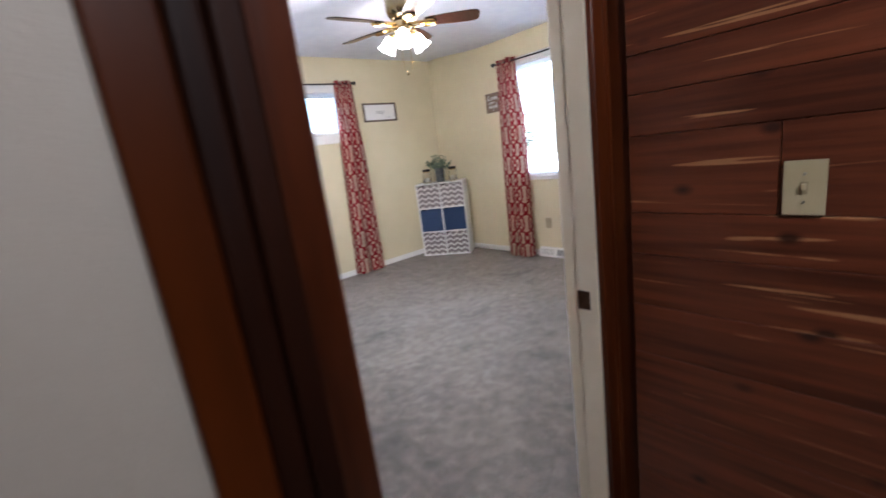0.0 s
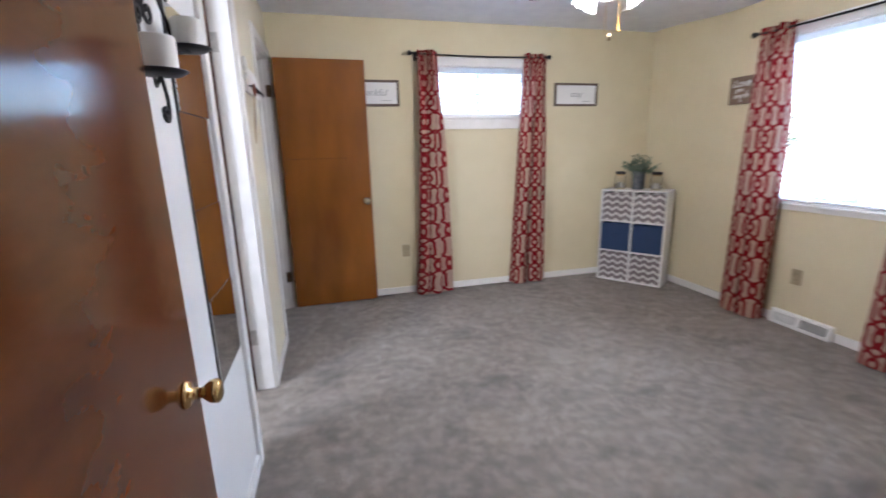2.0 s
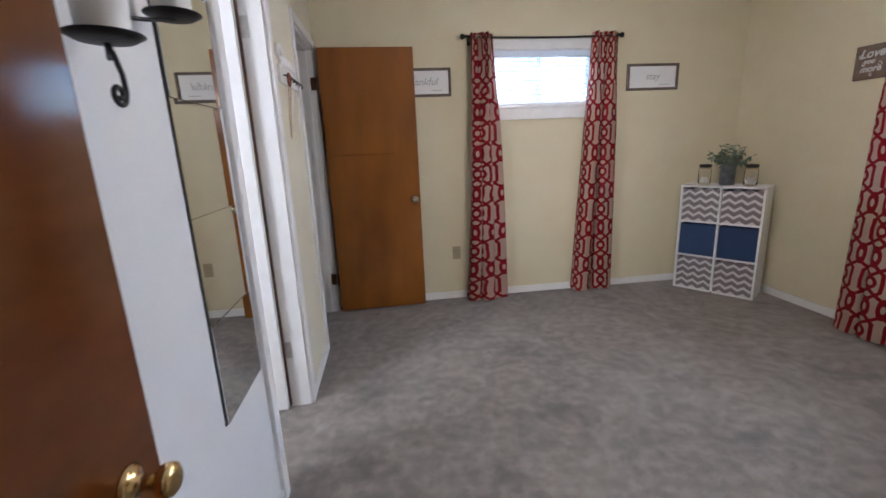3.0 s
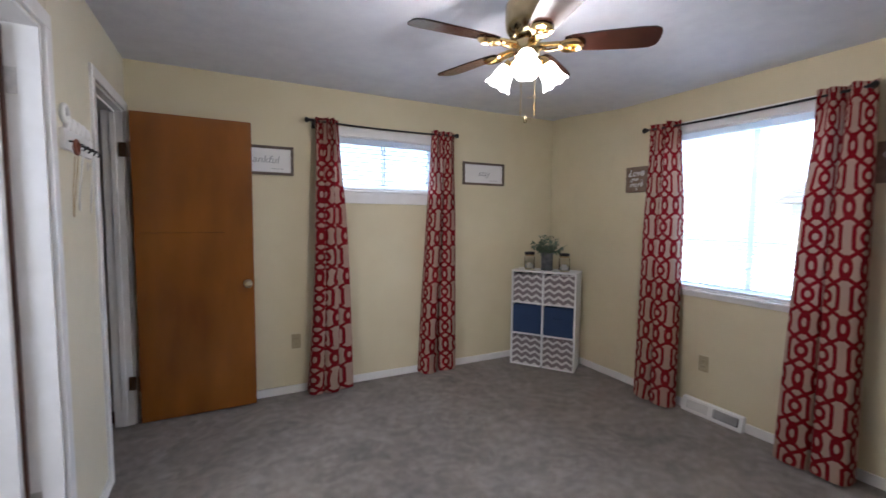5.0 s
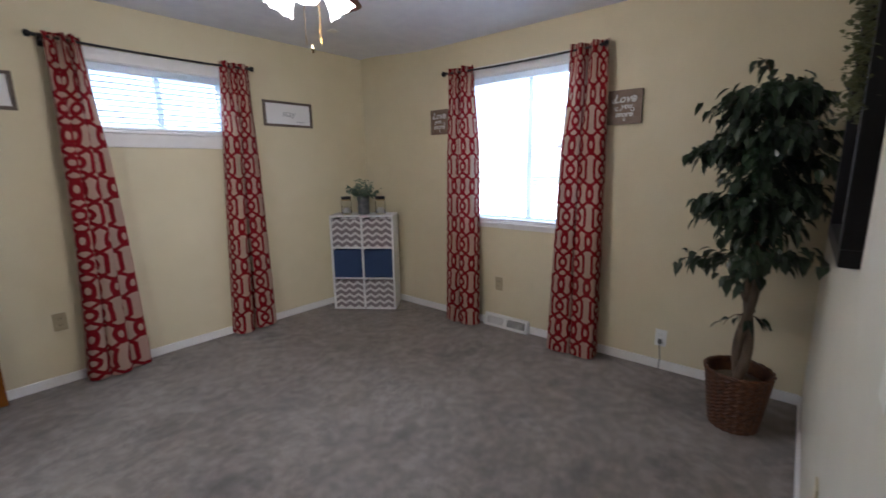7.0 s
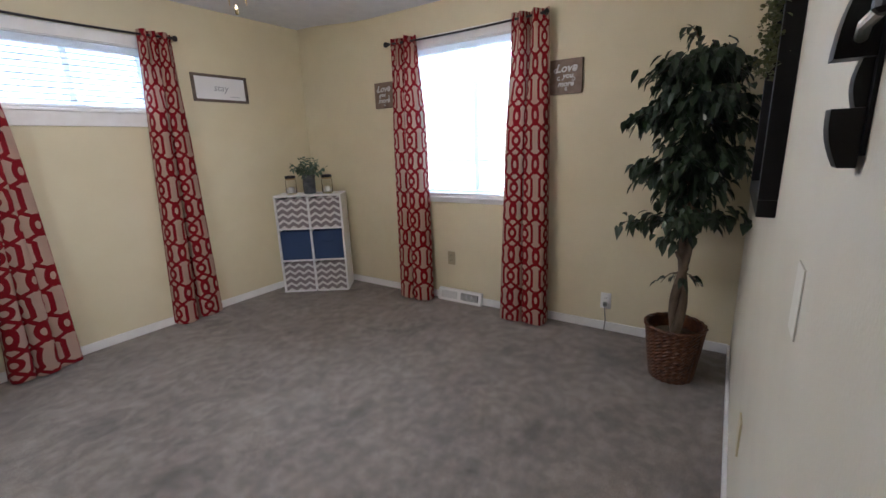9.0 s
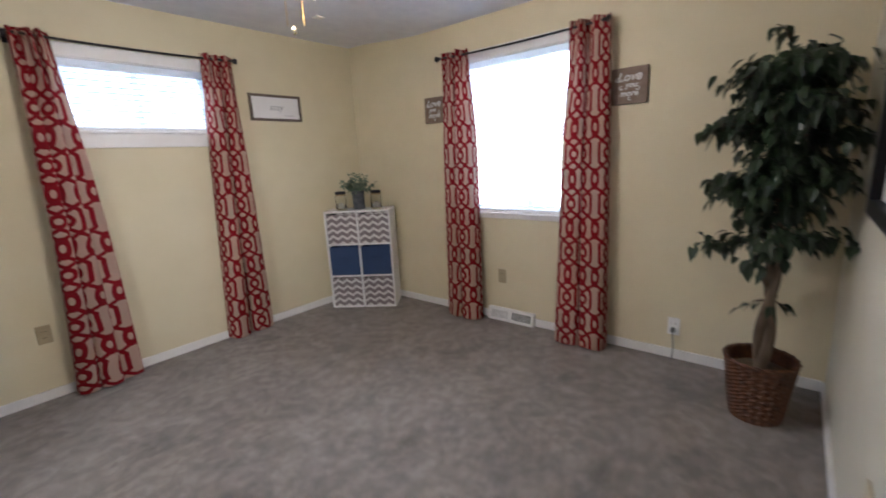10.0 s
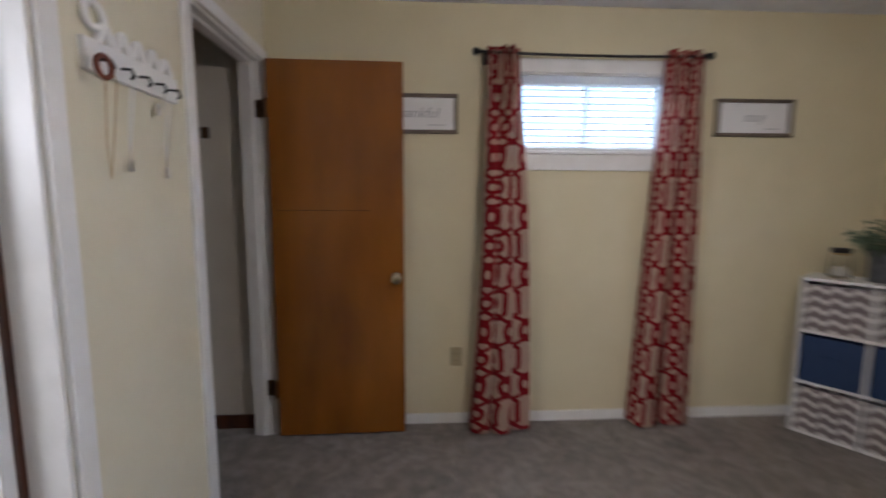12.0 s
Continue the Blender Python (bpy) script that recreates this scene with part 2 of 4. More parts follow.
def trellis_mat():
    """Red lattice woven on a beige ground: UV in metres, u across the cloth, v up."""
    m = bpy.data.materials.new("trellis_curtain")
    m.use_nodes = True
    nt = m.node_tree
    n, k = nt.nodes, nt.links
    b = n["Principled BSDF"]
    uv = n.new("ShaderNodeUVMap")
    sep = n.new("ShaderNodeSeparateXYZ")
    k.new(uv.outputs[0], sep.inputs[0])
    U, V, half = 0.186, 0.320, 0.0104

    def away(x, period):
        y = maths(nt, "FRACT", maths(nt, "DIVIDE", x, period))
        return maths(nt, "MULTIPLY", maths(nt, "ABSOLUTE", maths(nt, "SUBTRACT", y, 0.5)), period)

    def gap(p, q):
        return maths(nt, "ABSOLUTE", maths(nt, "SUBTRACT", p, q))

    def oval(p, q, rx, ry):
        e = maths(nt, "SQRT", maths(nt, "ADD", maths(nt, "POWER", maths(nt, "DIVIDE", p, rx), 2), maths(nt, "POWER", maths(nt, "DIVIDE", q, ry), 2)))
        return maths(nt, "MULTIPLY", gap(e, 1.0), rx)

    u, v = away(sep.outputs[0], U), away(sep.outputs[1], V)
    w, x = maths(nt, "SUBTRACT", V / 2, v), maths(nt, "SUBTRACT", U / 2, u)
    # one strand rises outwards from the circle, the other stands upright and then turns in
    rising = maths(nt, "MULTIPLY", gap(v, maths(nt, "ADD", maths(nt, "MULTIPLY", u, 0.76), 0.044)), 0.80)
    upright = maths(nt, "MAXIMUM", gap(u, 0.062), maths(nt, "SUBTRACT", v, 0.052))
    turning = maths(nt, "MAXIMUM", maths(nt, "MULTIPLY", gap(v, maths(nt, "SUBTRACT", 0.118, u)), 0.707), maths(nt, "SUBTRACT", u, 0.060))
    d = maths(nt, "MINIMUM", maths(nt, "MINIMUM", rising, upright), turning)
    for p, q, rx, ry in ((u, v, 0.026, 0.031), (u, w, 0.022, 0.047), (x, w, 0.022, 0.047)):
        d = maths(nt, "MINIMUM", d, oval(p, q, rx, ry))
    line = maths(nt, "LESS_THAN", d, half)
    weave, tone = n.new("ShaderNodeTexNoise"), n.new("ShaderNodeTexNoise")
    weave.inputs["Scale"].default_value, tone.inputs["Scale"].default_value = 500, 6
    k.new(uv.outputs[0], weave.inputs["Vector"])
    k.new(uv.outputs[0], tone.inputs["Vector"])
    mix = n.new("ShaderNodeMix")
    mix.data_type = "RGBA"
    mix.inputs[6].default_value, mix.inputs[7].default_value = (0.40, 0.275, 0.21, 1), (0.185, 0.003, 0.008, 1)
    k.new(line, mix.inputs[0])
    v = maths(nt, "ADD", maths(nt, "MULTIPLY", weave.outputs["Fac"], 0.3), maths(nt, "MULTIPLY", tone.outputs["Fac"], 0.25))
    v = maths(nt, "ADD", v, 0.72)
    mul = n.new("ShaderNodeMix")
    mul.data_type, mul.blend_type = "RGBA", "MULTIPLY"
    mul.inputs[0].default_value = 1
    k.new(mix.outputs[2], mul.inputs[6])
    k.new(v, mul.inputs[7])
    k.new(mul.outputs[2], b.inputs["Base Color"])
    b.inputs["Roughness"].default_value = 0.8
    b.inputs["Specular IOR Level"].default_value = 0.2
    bp = n.new("ShaderNodeBump")
    bp.inputs["Strength"].default_value, bp.inputs["Distance"].default_value = 0.4, 0.002
    k.new(weave.outputs["Fac"], bp.inputs["Height"])
    k.new(bp.outputs[0], b.inputs["Normal"])
    tr = n.new("ShaderNodeBsdfTranslucent")
    k.new(mul.outputs[2], tr.inputs[0])
    add = n.new("ShaderNodeMixShader")
    add.inputs[0].default_value = 0.12
    k.new(b.outputs[0], add.inputs[1])
    k.new(tr.outputs[0], add.inputs[2])
    k.new(add.outputs[0], n["Material Output"].inputs[0])
    return m


def chevron_mat():
    m = mat("chevron_fabric", (0.2, 0.17, 0.17), (0.25, 0.21, 0.21), 200, 0.9, 0, 0.4, 500)
    nt = m.node_tree
    n, k = nt.nodes, nt.links
    b = n["Principled BSDF"]
    tc = n.new("ShaderNodeTexCoord")
    sep = n.new("ShaderNodeSeparateXYZ")
    k.new(tc.outputs["Object"], sep.inputs[0])
    zig = maths(nt, "MULTIPLY", maths(nt, "PINGPONG", sep.outputs[0], 0.043), 0.66)
    row = maths(nt, "FRACT", maths(nt, "DIVIDE", maths(nt, "ADD", sep.outputs[2], zig), 0.060))
    pale = maths(nt, "LESS_THAN", row, 0.40)
    mix = n.new("ShaderNodeMix")
    mix.data_type = "RGBA"
    mix.inputs[7].default_value = (0.66, 0.63, 0.60, 1)
    k.new(b.inputs["Base Color"].links[0].from_socket, mix.inputs[6])
    k.new(pale, mix.inputs[0])
    k.new(mix.outputs[2], b.inputs["Base Color"])
    return m


def cedar_mat():
    m = mat("cedar", (0.062, 0.0155, 0.006), (0.185, 0.050, 0.019), 16, 0.34, 0, 0.3, 60, (1, 0.14, 2.6), big=2.0, bigmix=0.4)
    nt = m.node_tree
    n, k = nt.nodes, nt.links
    b = n["Principled BSDF"]
    info = n.new("ShaderNodeObjectInfo")
    tc = n.new("ShaderNodeTexCoord")
    shift = n.new("ShaderNodeVectorMath")
    shift.operation = "ADD"
    k.new(tc.outputs["Object"], shift.inputs[0])
    rnd = n.new("ShaderNodeCombineXYZ")
    k.new(maths(nt, "MULTIPLY", info.outputs["Random"], 20), rnd.inputs[2])
    k.new(maths(nt, "MULTIPLY", info.outputs["Random"], 7), rnd.inputs[1])
    k.new(rnd.outputs[0], shift.inputs[1])
    for node in n:
        if node.bl_idname == "ShaderNodeMapping":
            k.new(shift.outputs[0], node.inputs[0])
    # pale sapwood streaks and dark knots
    streak, knot = n.new("ShaderNodeTexNoise"), n.new("ShaderNodeTexVoronoi")
    mp, mk = n.new("ShaderNodeMapping"), n.new("ShaderNodeMapping")
    mp.inputs["Scale"].default_value, mk.inputs["Scale"].default_value = (1, 1.5, 50), (1, 6.0, 10)
    k.new(shift.outputs[0], mp.inputs[0])
    k.new(shift.outputs[0], mk.inputs[0])
    k.new(mp.outputs[0], streak.inputs["Vector"])
    k.new(mk.outputs[0], knot.inputs["Vector"])
    streak.inputs["Scale"].default_value, knot.inputs["Scale"].default_value = 1.0, 1.0
    streak.inputs["Distortion"].default_value = 0.8
    prev = b.inputs["Base Color"].links[0].from_socket
    s = n.new("ShaderNodeMapRange")
    for i, v in zip(("From Min", "From Max", "To Min", "To Max"), (0.668, 0.690, 0, 0.8)):
        s.inputs[i].default_value = v
    k.new(streak.outputs["Fac"], s.inputs[0])
    x = n.new("ShaderNodeMix")
    x.data_type = "RGBA"
    x.inputs[7].default_value = (0.46, 0.23, 0.10, 1)
    k.new(s.outputs[0], x.inputs[0])
    k.new(prev, x.inputs[6])
    r = n.new("ShaderNodeMapRange")
    for i, v in zip(("From Min", "From Max", "To Min", "To Max"), (0.07, 0.19, 0.9, 0)):
        r.inputs[i].default_value = v
    k.new(knot.outputs["Distance"], r.inputs[0])
    y = n.new("ShaderNodeMix")
    y.data_type = "RGBA"
    y.inputs[7].default_value = (0.018, 0.004, 0.0025, 1)
    k.new(r.outputs[0], y.inputs[0])
    k.new(x.outputs[2], y.inputs[6])
    k.new(y.outputs[2], b.inputs["Base Color"])
    return m


def slat_mat(name="blind_slat", through_light=0.8):
    m = bpy.data.materials.new(name)
    m.use_nodes = True
    n, k = m.node_tree.nodes, m.node_tree.links
    b = n["Principled BSDF"]
    b.inputs["Base Color"].default_value, b.inputs["Roughness"].default_value = (0.82, 0.83, 0.84, 1), 0.45
    tr, mx = n.new("ShaderNodeBsdfTranslucent"), n.new("ShaderNodeMixShader")
    tr.inputs[0].default_value = (0.86, 0.90, 0.94, 1)
    mx.inputs[0].default_value = through_light
    k.new(b.outputs[0], mx.inputs[1])
    k.new(tr.outputs[0], mx.inputs[2])
    k.new(mx.outputs[0], n["Material Output"].inputs[0])
    return m


carpet, trellis, chevron, cedar, slat_white = carpet_mat(), trellis_mat(), chevron_mat(), cedar_mat(), slat_mat()
sash_vinyl = slat_mat("sash_vinyl", 0.42)


# ---- mesh helpers ----
def finish(name, bm, material, smooth=False):
    me = bpy.data.meshes.new(name)
    bm.to_mesh(me)
    bm.free()
    me.materials.append(material)
    if smooth:
        for p in me.polygons:
            p.use_smooth = True
    return me


def part(name, bm, material, parent=None, label="", m=None, smooth=False, kind=""):
    ob = new(name, finish(name, bm, material, smooth))
    if parent is not None:
        ob.parent = parent
    if m is not None:
        ob.matrix_basis = m
    return tagged(ob, label=label, kind=kind)


def thing(name, m, label, category, group=""):
    ob = new(name)
    ob.empty_display_size = 0.1
    ob.matrix_basis = m
    return tagged(ob, label, category, group)


def box(x0, x1, y0, y1, z0, z1, bevel=0.0, bm=None, seg=2):
    own = bm or bmesh.new()
    made = bmesh.ops.create_cube(own, size=1)["verts"]
    for v in made:
        v.co = Vector(((x0 + x1) / 2 + v.co.x * (x1 - x0), (y0 + y1) / 2 + v.co.y * (y1 - y0), (z0 + z1) / 2 + v.co.z * (z1 - z0)))
    if bevel:
        edges = list({e for v in made for e in v.link_edges})
        bmesh.ops.bevel(own, geom=edges, offset=bevel, segments=seg, affect="EDGES", profile=0.6)
    return own


def lathe(profile, seg=24, bm=None, m=None, close=True):
    """profile: (radius, z) from bottom to top."""
    own = bm or bmesh.new()
    rings = []
    for r, z in profile:
        rings.append([own.verts.new((r * math.cos(2 * math.pi * i / seg), r * math.sin(2 * math.pi * i / seg), z)) for i in range(seg)])
    for a, b in zip(rings, rings[1:]):
        for i in range(seg):
            own.faces.new((a[i], a[(i + 1) % seg], b[(i + 1) % seg], b[i]))
    if close:
        own.faces.new(rings[0][::-1])
        own.faces.new(rings[-1])
    if m is not None:
        for ring in rings:
            for v in ring:
                v.co = m @ v.co
    return own


def tube(points, radius, seg=8, bm=None, taper=None):
    own = bm or bmesh.new()
    pts = [Vector(p) for p in points]
    rings, side = [], None
    for i, p in enumerate(pts):
        ahead = (pts[min(i + 1, len(pts) - 1)] - pts[max(i - 1, 0)]).normalized()
        side = ahead.orthogonal().normalized() if side is None else (side - ahead * side.dot(ahead)).normalized()
        up = ahead.cross(side)
        r = radius if taper is None else radius + (taper - radius) * i / (len(pts) - 1)
        rings.append([own.verts.new(p + r * (math.cos(2 * math.pi * j / seg) * side + math.sin(2 * math.pi * j / seg) * up)) for j in range(seg)])
    for a, b in zip(rings, rings[1:]):
        for j in range(seg):
            own.faces.new((a[j], a[(j + 1) % seg], b[(j + 1) % seg], b[j]))
    own.faces.new(rings[0][::-1])
    own.faces.new(rings[-1])
    return own


def frame_bm(w, h, border, depth, bevel=0.002):
    """A picture-like frame in the xz plane, centred, its front at y = -depth."""
    bm = bmesh.new()
    box(-w / 2, w / 2, -depth, 0, h / 2 - border, h / 2, bevel, bm)
    box(-w / 2, w / 2, -depth, 0, -h / 2, -h / 2 + border, bevel, bm)
    box(-w / 2, -w / 2 + border, -depth, 0, -h / 2 + border, h / 2 - border, bevel, bm)
    box(w / 2 - border, w / 2, -depth, 0, -h / 2 + border, h / 2 - border, bevel, bm)
    return bm


def text_part(words, size, material, parent, m, name="lettering", shear=0.25, bold=0.0):
    cu = bpy.data.curves.new(name, "FONT")
    cu.body, cu.size, cu.shear, cu.align_x, cu.align_y = words, size, shear, "CENTER", "CENTER"
    cu.extrude, cu.resolution_u, cu.offset = 0.0006, 3, bold
    tmp = bpy.data.objects.new(name, cu)
    scene.collection.objects.link(tmp)
    bpy.context.view_layer.update()
    me = bpy.data.meshes.new_from_object(tmp)
    bpy.data.objects.remove(tmp)
    me.materials.clear()
    me.materials.append(material)
    ob = new(name, me)
    ob.parent, ob.matrix_basis = parent, m
    return ob


# frames whose local -y looks out of a wall
NORTH = lambda x, z, out=0.0: pose(x, YA - out, z)
EAST = lambda y, z, out=0.0: pose(XB - out, y, z, 0, 0, -90)
SOUTH = lambda x, z, out=0.0: pose(x, YS + out, z, 0, 0, 180)
WEST = lambda y, z, out=0.0: pose(XW + out, y, z, 0, 0, 90)


def structure(name, bm, material, label=""):
    ob = part(name, bm, material)
    return tagged(ob, label, kind="structure")


# ---- the large structure ----
T = 0.14
structure("floor", box(-1.6, XB + T, -2.6, YA + T, -0.1, 0.0), carpet, "grey cut-pile carpet with brushed patches")


def sagging_ceiling():
    """The plaster hangs some centimetres lower along the east wall, away from the north corner."""
    bm = box(-1.6, XB + T, -2.6, YA + T, CEIL, CEIL + 0.1)
    for axis, lo, hi, n in (((1, 0, 0), -1.6, XB + T, 44), ((0, 1, 0), -2.6, YA + T, 54)):
        for i in range(1, n):
            at = [a * (lo + (hi - lo) * i / n) for a in axis]
            bmesh.ops.bisect_plane(bm, geom=bm.verts[:] + bm.edges[:] + bm.faces[:], plane_co=at, plane_no=axis)
    for p in bm.verts:
        if p.co.z < CEIL + 0.01:
            e, n = min(1, max(0, (p.co.x - 2.9) / 0.9)), min(1, max(0, (4.15 - p.co.y) / 0.9))
            p.co.z -= 0.06 * e * e * (3 - 2 * e) * n * n * (3 - 2 * n) * (p.co.y > YS - 0.2)
    return bm


structure("ceiling", sagging_ceiling(), ceiling_paint, "white ceiling with a hand-worked plaster texture")


def wall_with_hole(name, axis, face, back, a0, a1, holes, material, label=""):
    """A wall from a0 to a1 along the other axis; holes: (start, end, bottom, top)."""
    bm = bmesh.new()
    lo, hi = min(face, back), max(face, back)

    def put(s, e, z0, z1):
        if e - s > 1e-4 and z1 - z0 > 1e-4:
            box(*((s, e, lo, hi) if axis == "y" else (lo, hi, s, e)), z0, z1, 0, bm)

    at = a0
    for s, e, z0, z1 in sorted(holes):
        put(at, s, 0, CEIL)
        put(s, e, 0, z0)
        put(s, e, z1, CEIL)
        at = e
    put(at, a1, 0, CEIL)
    return structure(name, bm, material, label)


WA = (1.60, 2.54, 1.62, 2.05)    # north window: x from, to, bottom, top
WB = (1.81, 2.93, 0.895, 2.05)   # east window: y from, to, bottom, top
DOOR = 2.065
wall_with_hole("wall_north", "y", YA, YA + T, XW - 0.11, XB + T, [WA], wall_paint, "pale yellow painted wall with a high wide window")
wall_with_hole("wall_east", "x", XB, XB + T, YS - 0.14, YA, [WB], wall_paint, "pale yellow painted wall with a large window")
wall_with_hole("wall_south", "y", YS, YS - 0.115, 1.187, XB, [], cool_lit_paint, "painted wall with cool light put into its grey-cream colour")
structure("wall_over_door", box(0.36, 1.20, YS - 0.115, YS, DOOR + 0.02, CEIL), wall_paint)
wall_with_hole("wall_west", "x", XW, XW - 0.11, YS, 2.10, [], white_wall, "off-white painted wall beside the entry door")
wall_with_hole("wall_west", "x", XW, XW - 0.11, 2.10, YA, [(2.14, 2.76, 0, DOOR), (3.41, 4.12, 0, DOOR)], pier_lit_paint, "yellow painted wall with two doorways, paled in colour for the light on it")
structure("wall_pier", box(XW, XW + 0.004, 2.819, 3.351, 0, CEIL), pier_lit_paint, "yellow painted pier between two doorways, paled in colour for the light on it")
structure("wall_hall_west", box(-0.6, 0.36, YS - 0.115, YS, 0, CEIL), hall_paint, "beige painted hall wall")
# the hall behind, closed all round
structure("wall_cedar", box(1.262, 1.40, -2.6, YS - 0.116, 0, CEIL), stained_trim)
structure("wall_hall_south", box(-1.6, 1.40, -2.7, -2.6, 0, CEIL), hall_paint)
structure("wall_hall_end", box(-1.7, -1.6, -2.6, YA + T, 0, CEIL), hall_paint)
structure("wall_closet_back", box(-1.6, XW - 0.11, YA, YA + T, 0, CEIL), hall_paint)
structure("wall_closet_divider", box(-1.6, XW - 0.11, 3.12, 3.20, 0, CEIL), hall_paint)
structure("wall_bath_south", box(-1.6, XW - 0.11, YS - 0.0, YS + 0.1, 0, CEIL), hall_paint)


def baseboard(x0, x1, y0, y1):
    structure("baseboard", box(x0, x1, y0, y1, 0, 0.062, 0.003), white_trim, "white painted low baseboard")


for x0, x1 in ((XW + 0.03, XB - 0.013),):
    baseboard(x0, x1, YA - 0.013, YA)
baseboard(XB - 0.013, XB, YS + 0.013, 2.23)
baseboard(XB - 0.013, XB, 2.66, YA)
baseboard(1.24, XB - 0.013, YS, YS + 0.013)
baseboard(XW, XW + 0.013, YS, 2.08)
baseboard(XW + 0.004, XW + 0.017, 2.82, 3.35)


def casing(name, wall, a0, a1, top, width, material, jamb_depth, stop=True, sides=(True, True), rebate=(0.35, 0.62), proud=0.018):
    """Trim round a doorway in a wall; local x along it, -y out of it; a0 < a1 are local x of the opening."""
    bm = bmesh.new()
    for side, on in ((-1, sides[0]), (1, sides[1])):
        if on:
            e = a0 if side < 0 else a1
            s, t = sorted((e, e + side * width))
            box(s, t, -proud, 0, 0, top, 0.005, bm, 3)
            if material is not white_trim:
                s, t = sorted((e + side * width * 0.78, e + side * width))
                box(s, t, -proud - 0.006, -proud + 0.002, 0, top, 0.003, bm)
    box(a0 - width * sides[0], a1 + width * sides[1], -proud, 0, top, top + width, 0.005, bm, 3)
    ob = part("trim", bm, material, None, "", wall)
    tagged(ob, "white painted door casing" if material is white_trim else "reddish-brown stained door casing", kind="structure")
    if jamb_depth:
        j = bmesh.new()
        box(a0, a0 + 0.012, 0, jamb_depth, 0, top, 0, j)
        box(a1 - 0.012, a1, 0, jamb_depth, 0, top, 0, j)
        box(a0, a1, 0, jamb_depth, top - 0.012, top, 0, j)
        if stop:
            box(a0 + 0.012, a0 + 0.024, jamb_depth * rebate[0], jamb_depth * rebate[1], 0, top - 0.012, 0.002, j)
            box(a1 - 0.024, a1 - 0.012, jamb_depth * rebate[0], jamb_depth * rebate[1], 0, top - 0.012, 0.002, j)
            box(a0 + 0.024, a1 - 0.024, jamb_depth * rebate[0], jamb_depth * rebate[1], top - 0.024, top - 0.012, 0.002, j)
        tagged(part("trim", j, white_trim, None, "", wall), "white painted door jamb", kind="structure")
    return ob


# west wall local x runs with +y in the world
WESTWALL = pose(XW, 0, 0, 0, 0, 90)
casing("closet", WESTWALL, 2.14, 2.76, DOOR, 0.058, white_trim, 0.11, stop=False)
casing("closet", WESTWALL, 3.41, 4.12, DOOR, 0.058, white_trim, 0.11, sides=(True, True))
# entry doorway: room side, hall side and jambs
ROOMSIDE = pose(0, YS, 0, 0, 0, 180)
casing("entry", ROOMSIDE, -1.197, -0.365, DOOR, 0.05, white_trim, 0, sides=(True, False))
for x0, x1, y0, y1, z0, z1 in ((1.175, 1.187, 0.475, 0.5245, 0, DOOR + 0.02), (1.163, 1.187, 0.4105, 0.475, 0, DOOR + 0.02), (0.353, 0.369, 0.4105, 0.5245, 0, DOOR + 0.02), (0.369, 1.163, 0.4105, 0.5245, DOOR, DOOR + 0.02)):
    structure("trim", box(x0, x1, y0, y1, z0, z1, 0.003), cream_trim, "cream painted door jamb")
HALLSIDE = pose(0, YS - 0.115, 0)
casing("entry", HALLSIDE, 0.37, 1.168, DOOR, 0.07, stained_trim, 0, sides=(True, True))
structure("trim", box(0.130, 0.2085, 0.382, 0.4095, 0, 2.3, 0.010, seg=4), panel_wood, "orange-brown stained wide trim")
structure("trim", box(0.209, 0.2545, 0.378, 0.4095, 0, 2.3, 0.012, seg=4), shaded_trim, "reddish-brown stained rounded trim, darkened in colour for shade")
structure("trim", box(0.255, 0.2995, 0.368, 0.4095, 0, 2.3, 0.010, seg=4), shaded_trim, "reddish-brown stained trim, darkened in colour for shade")

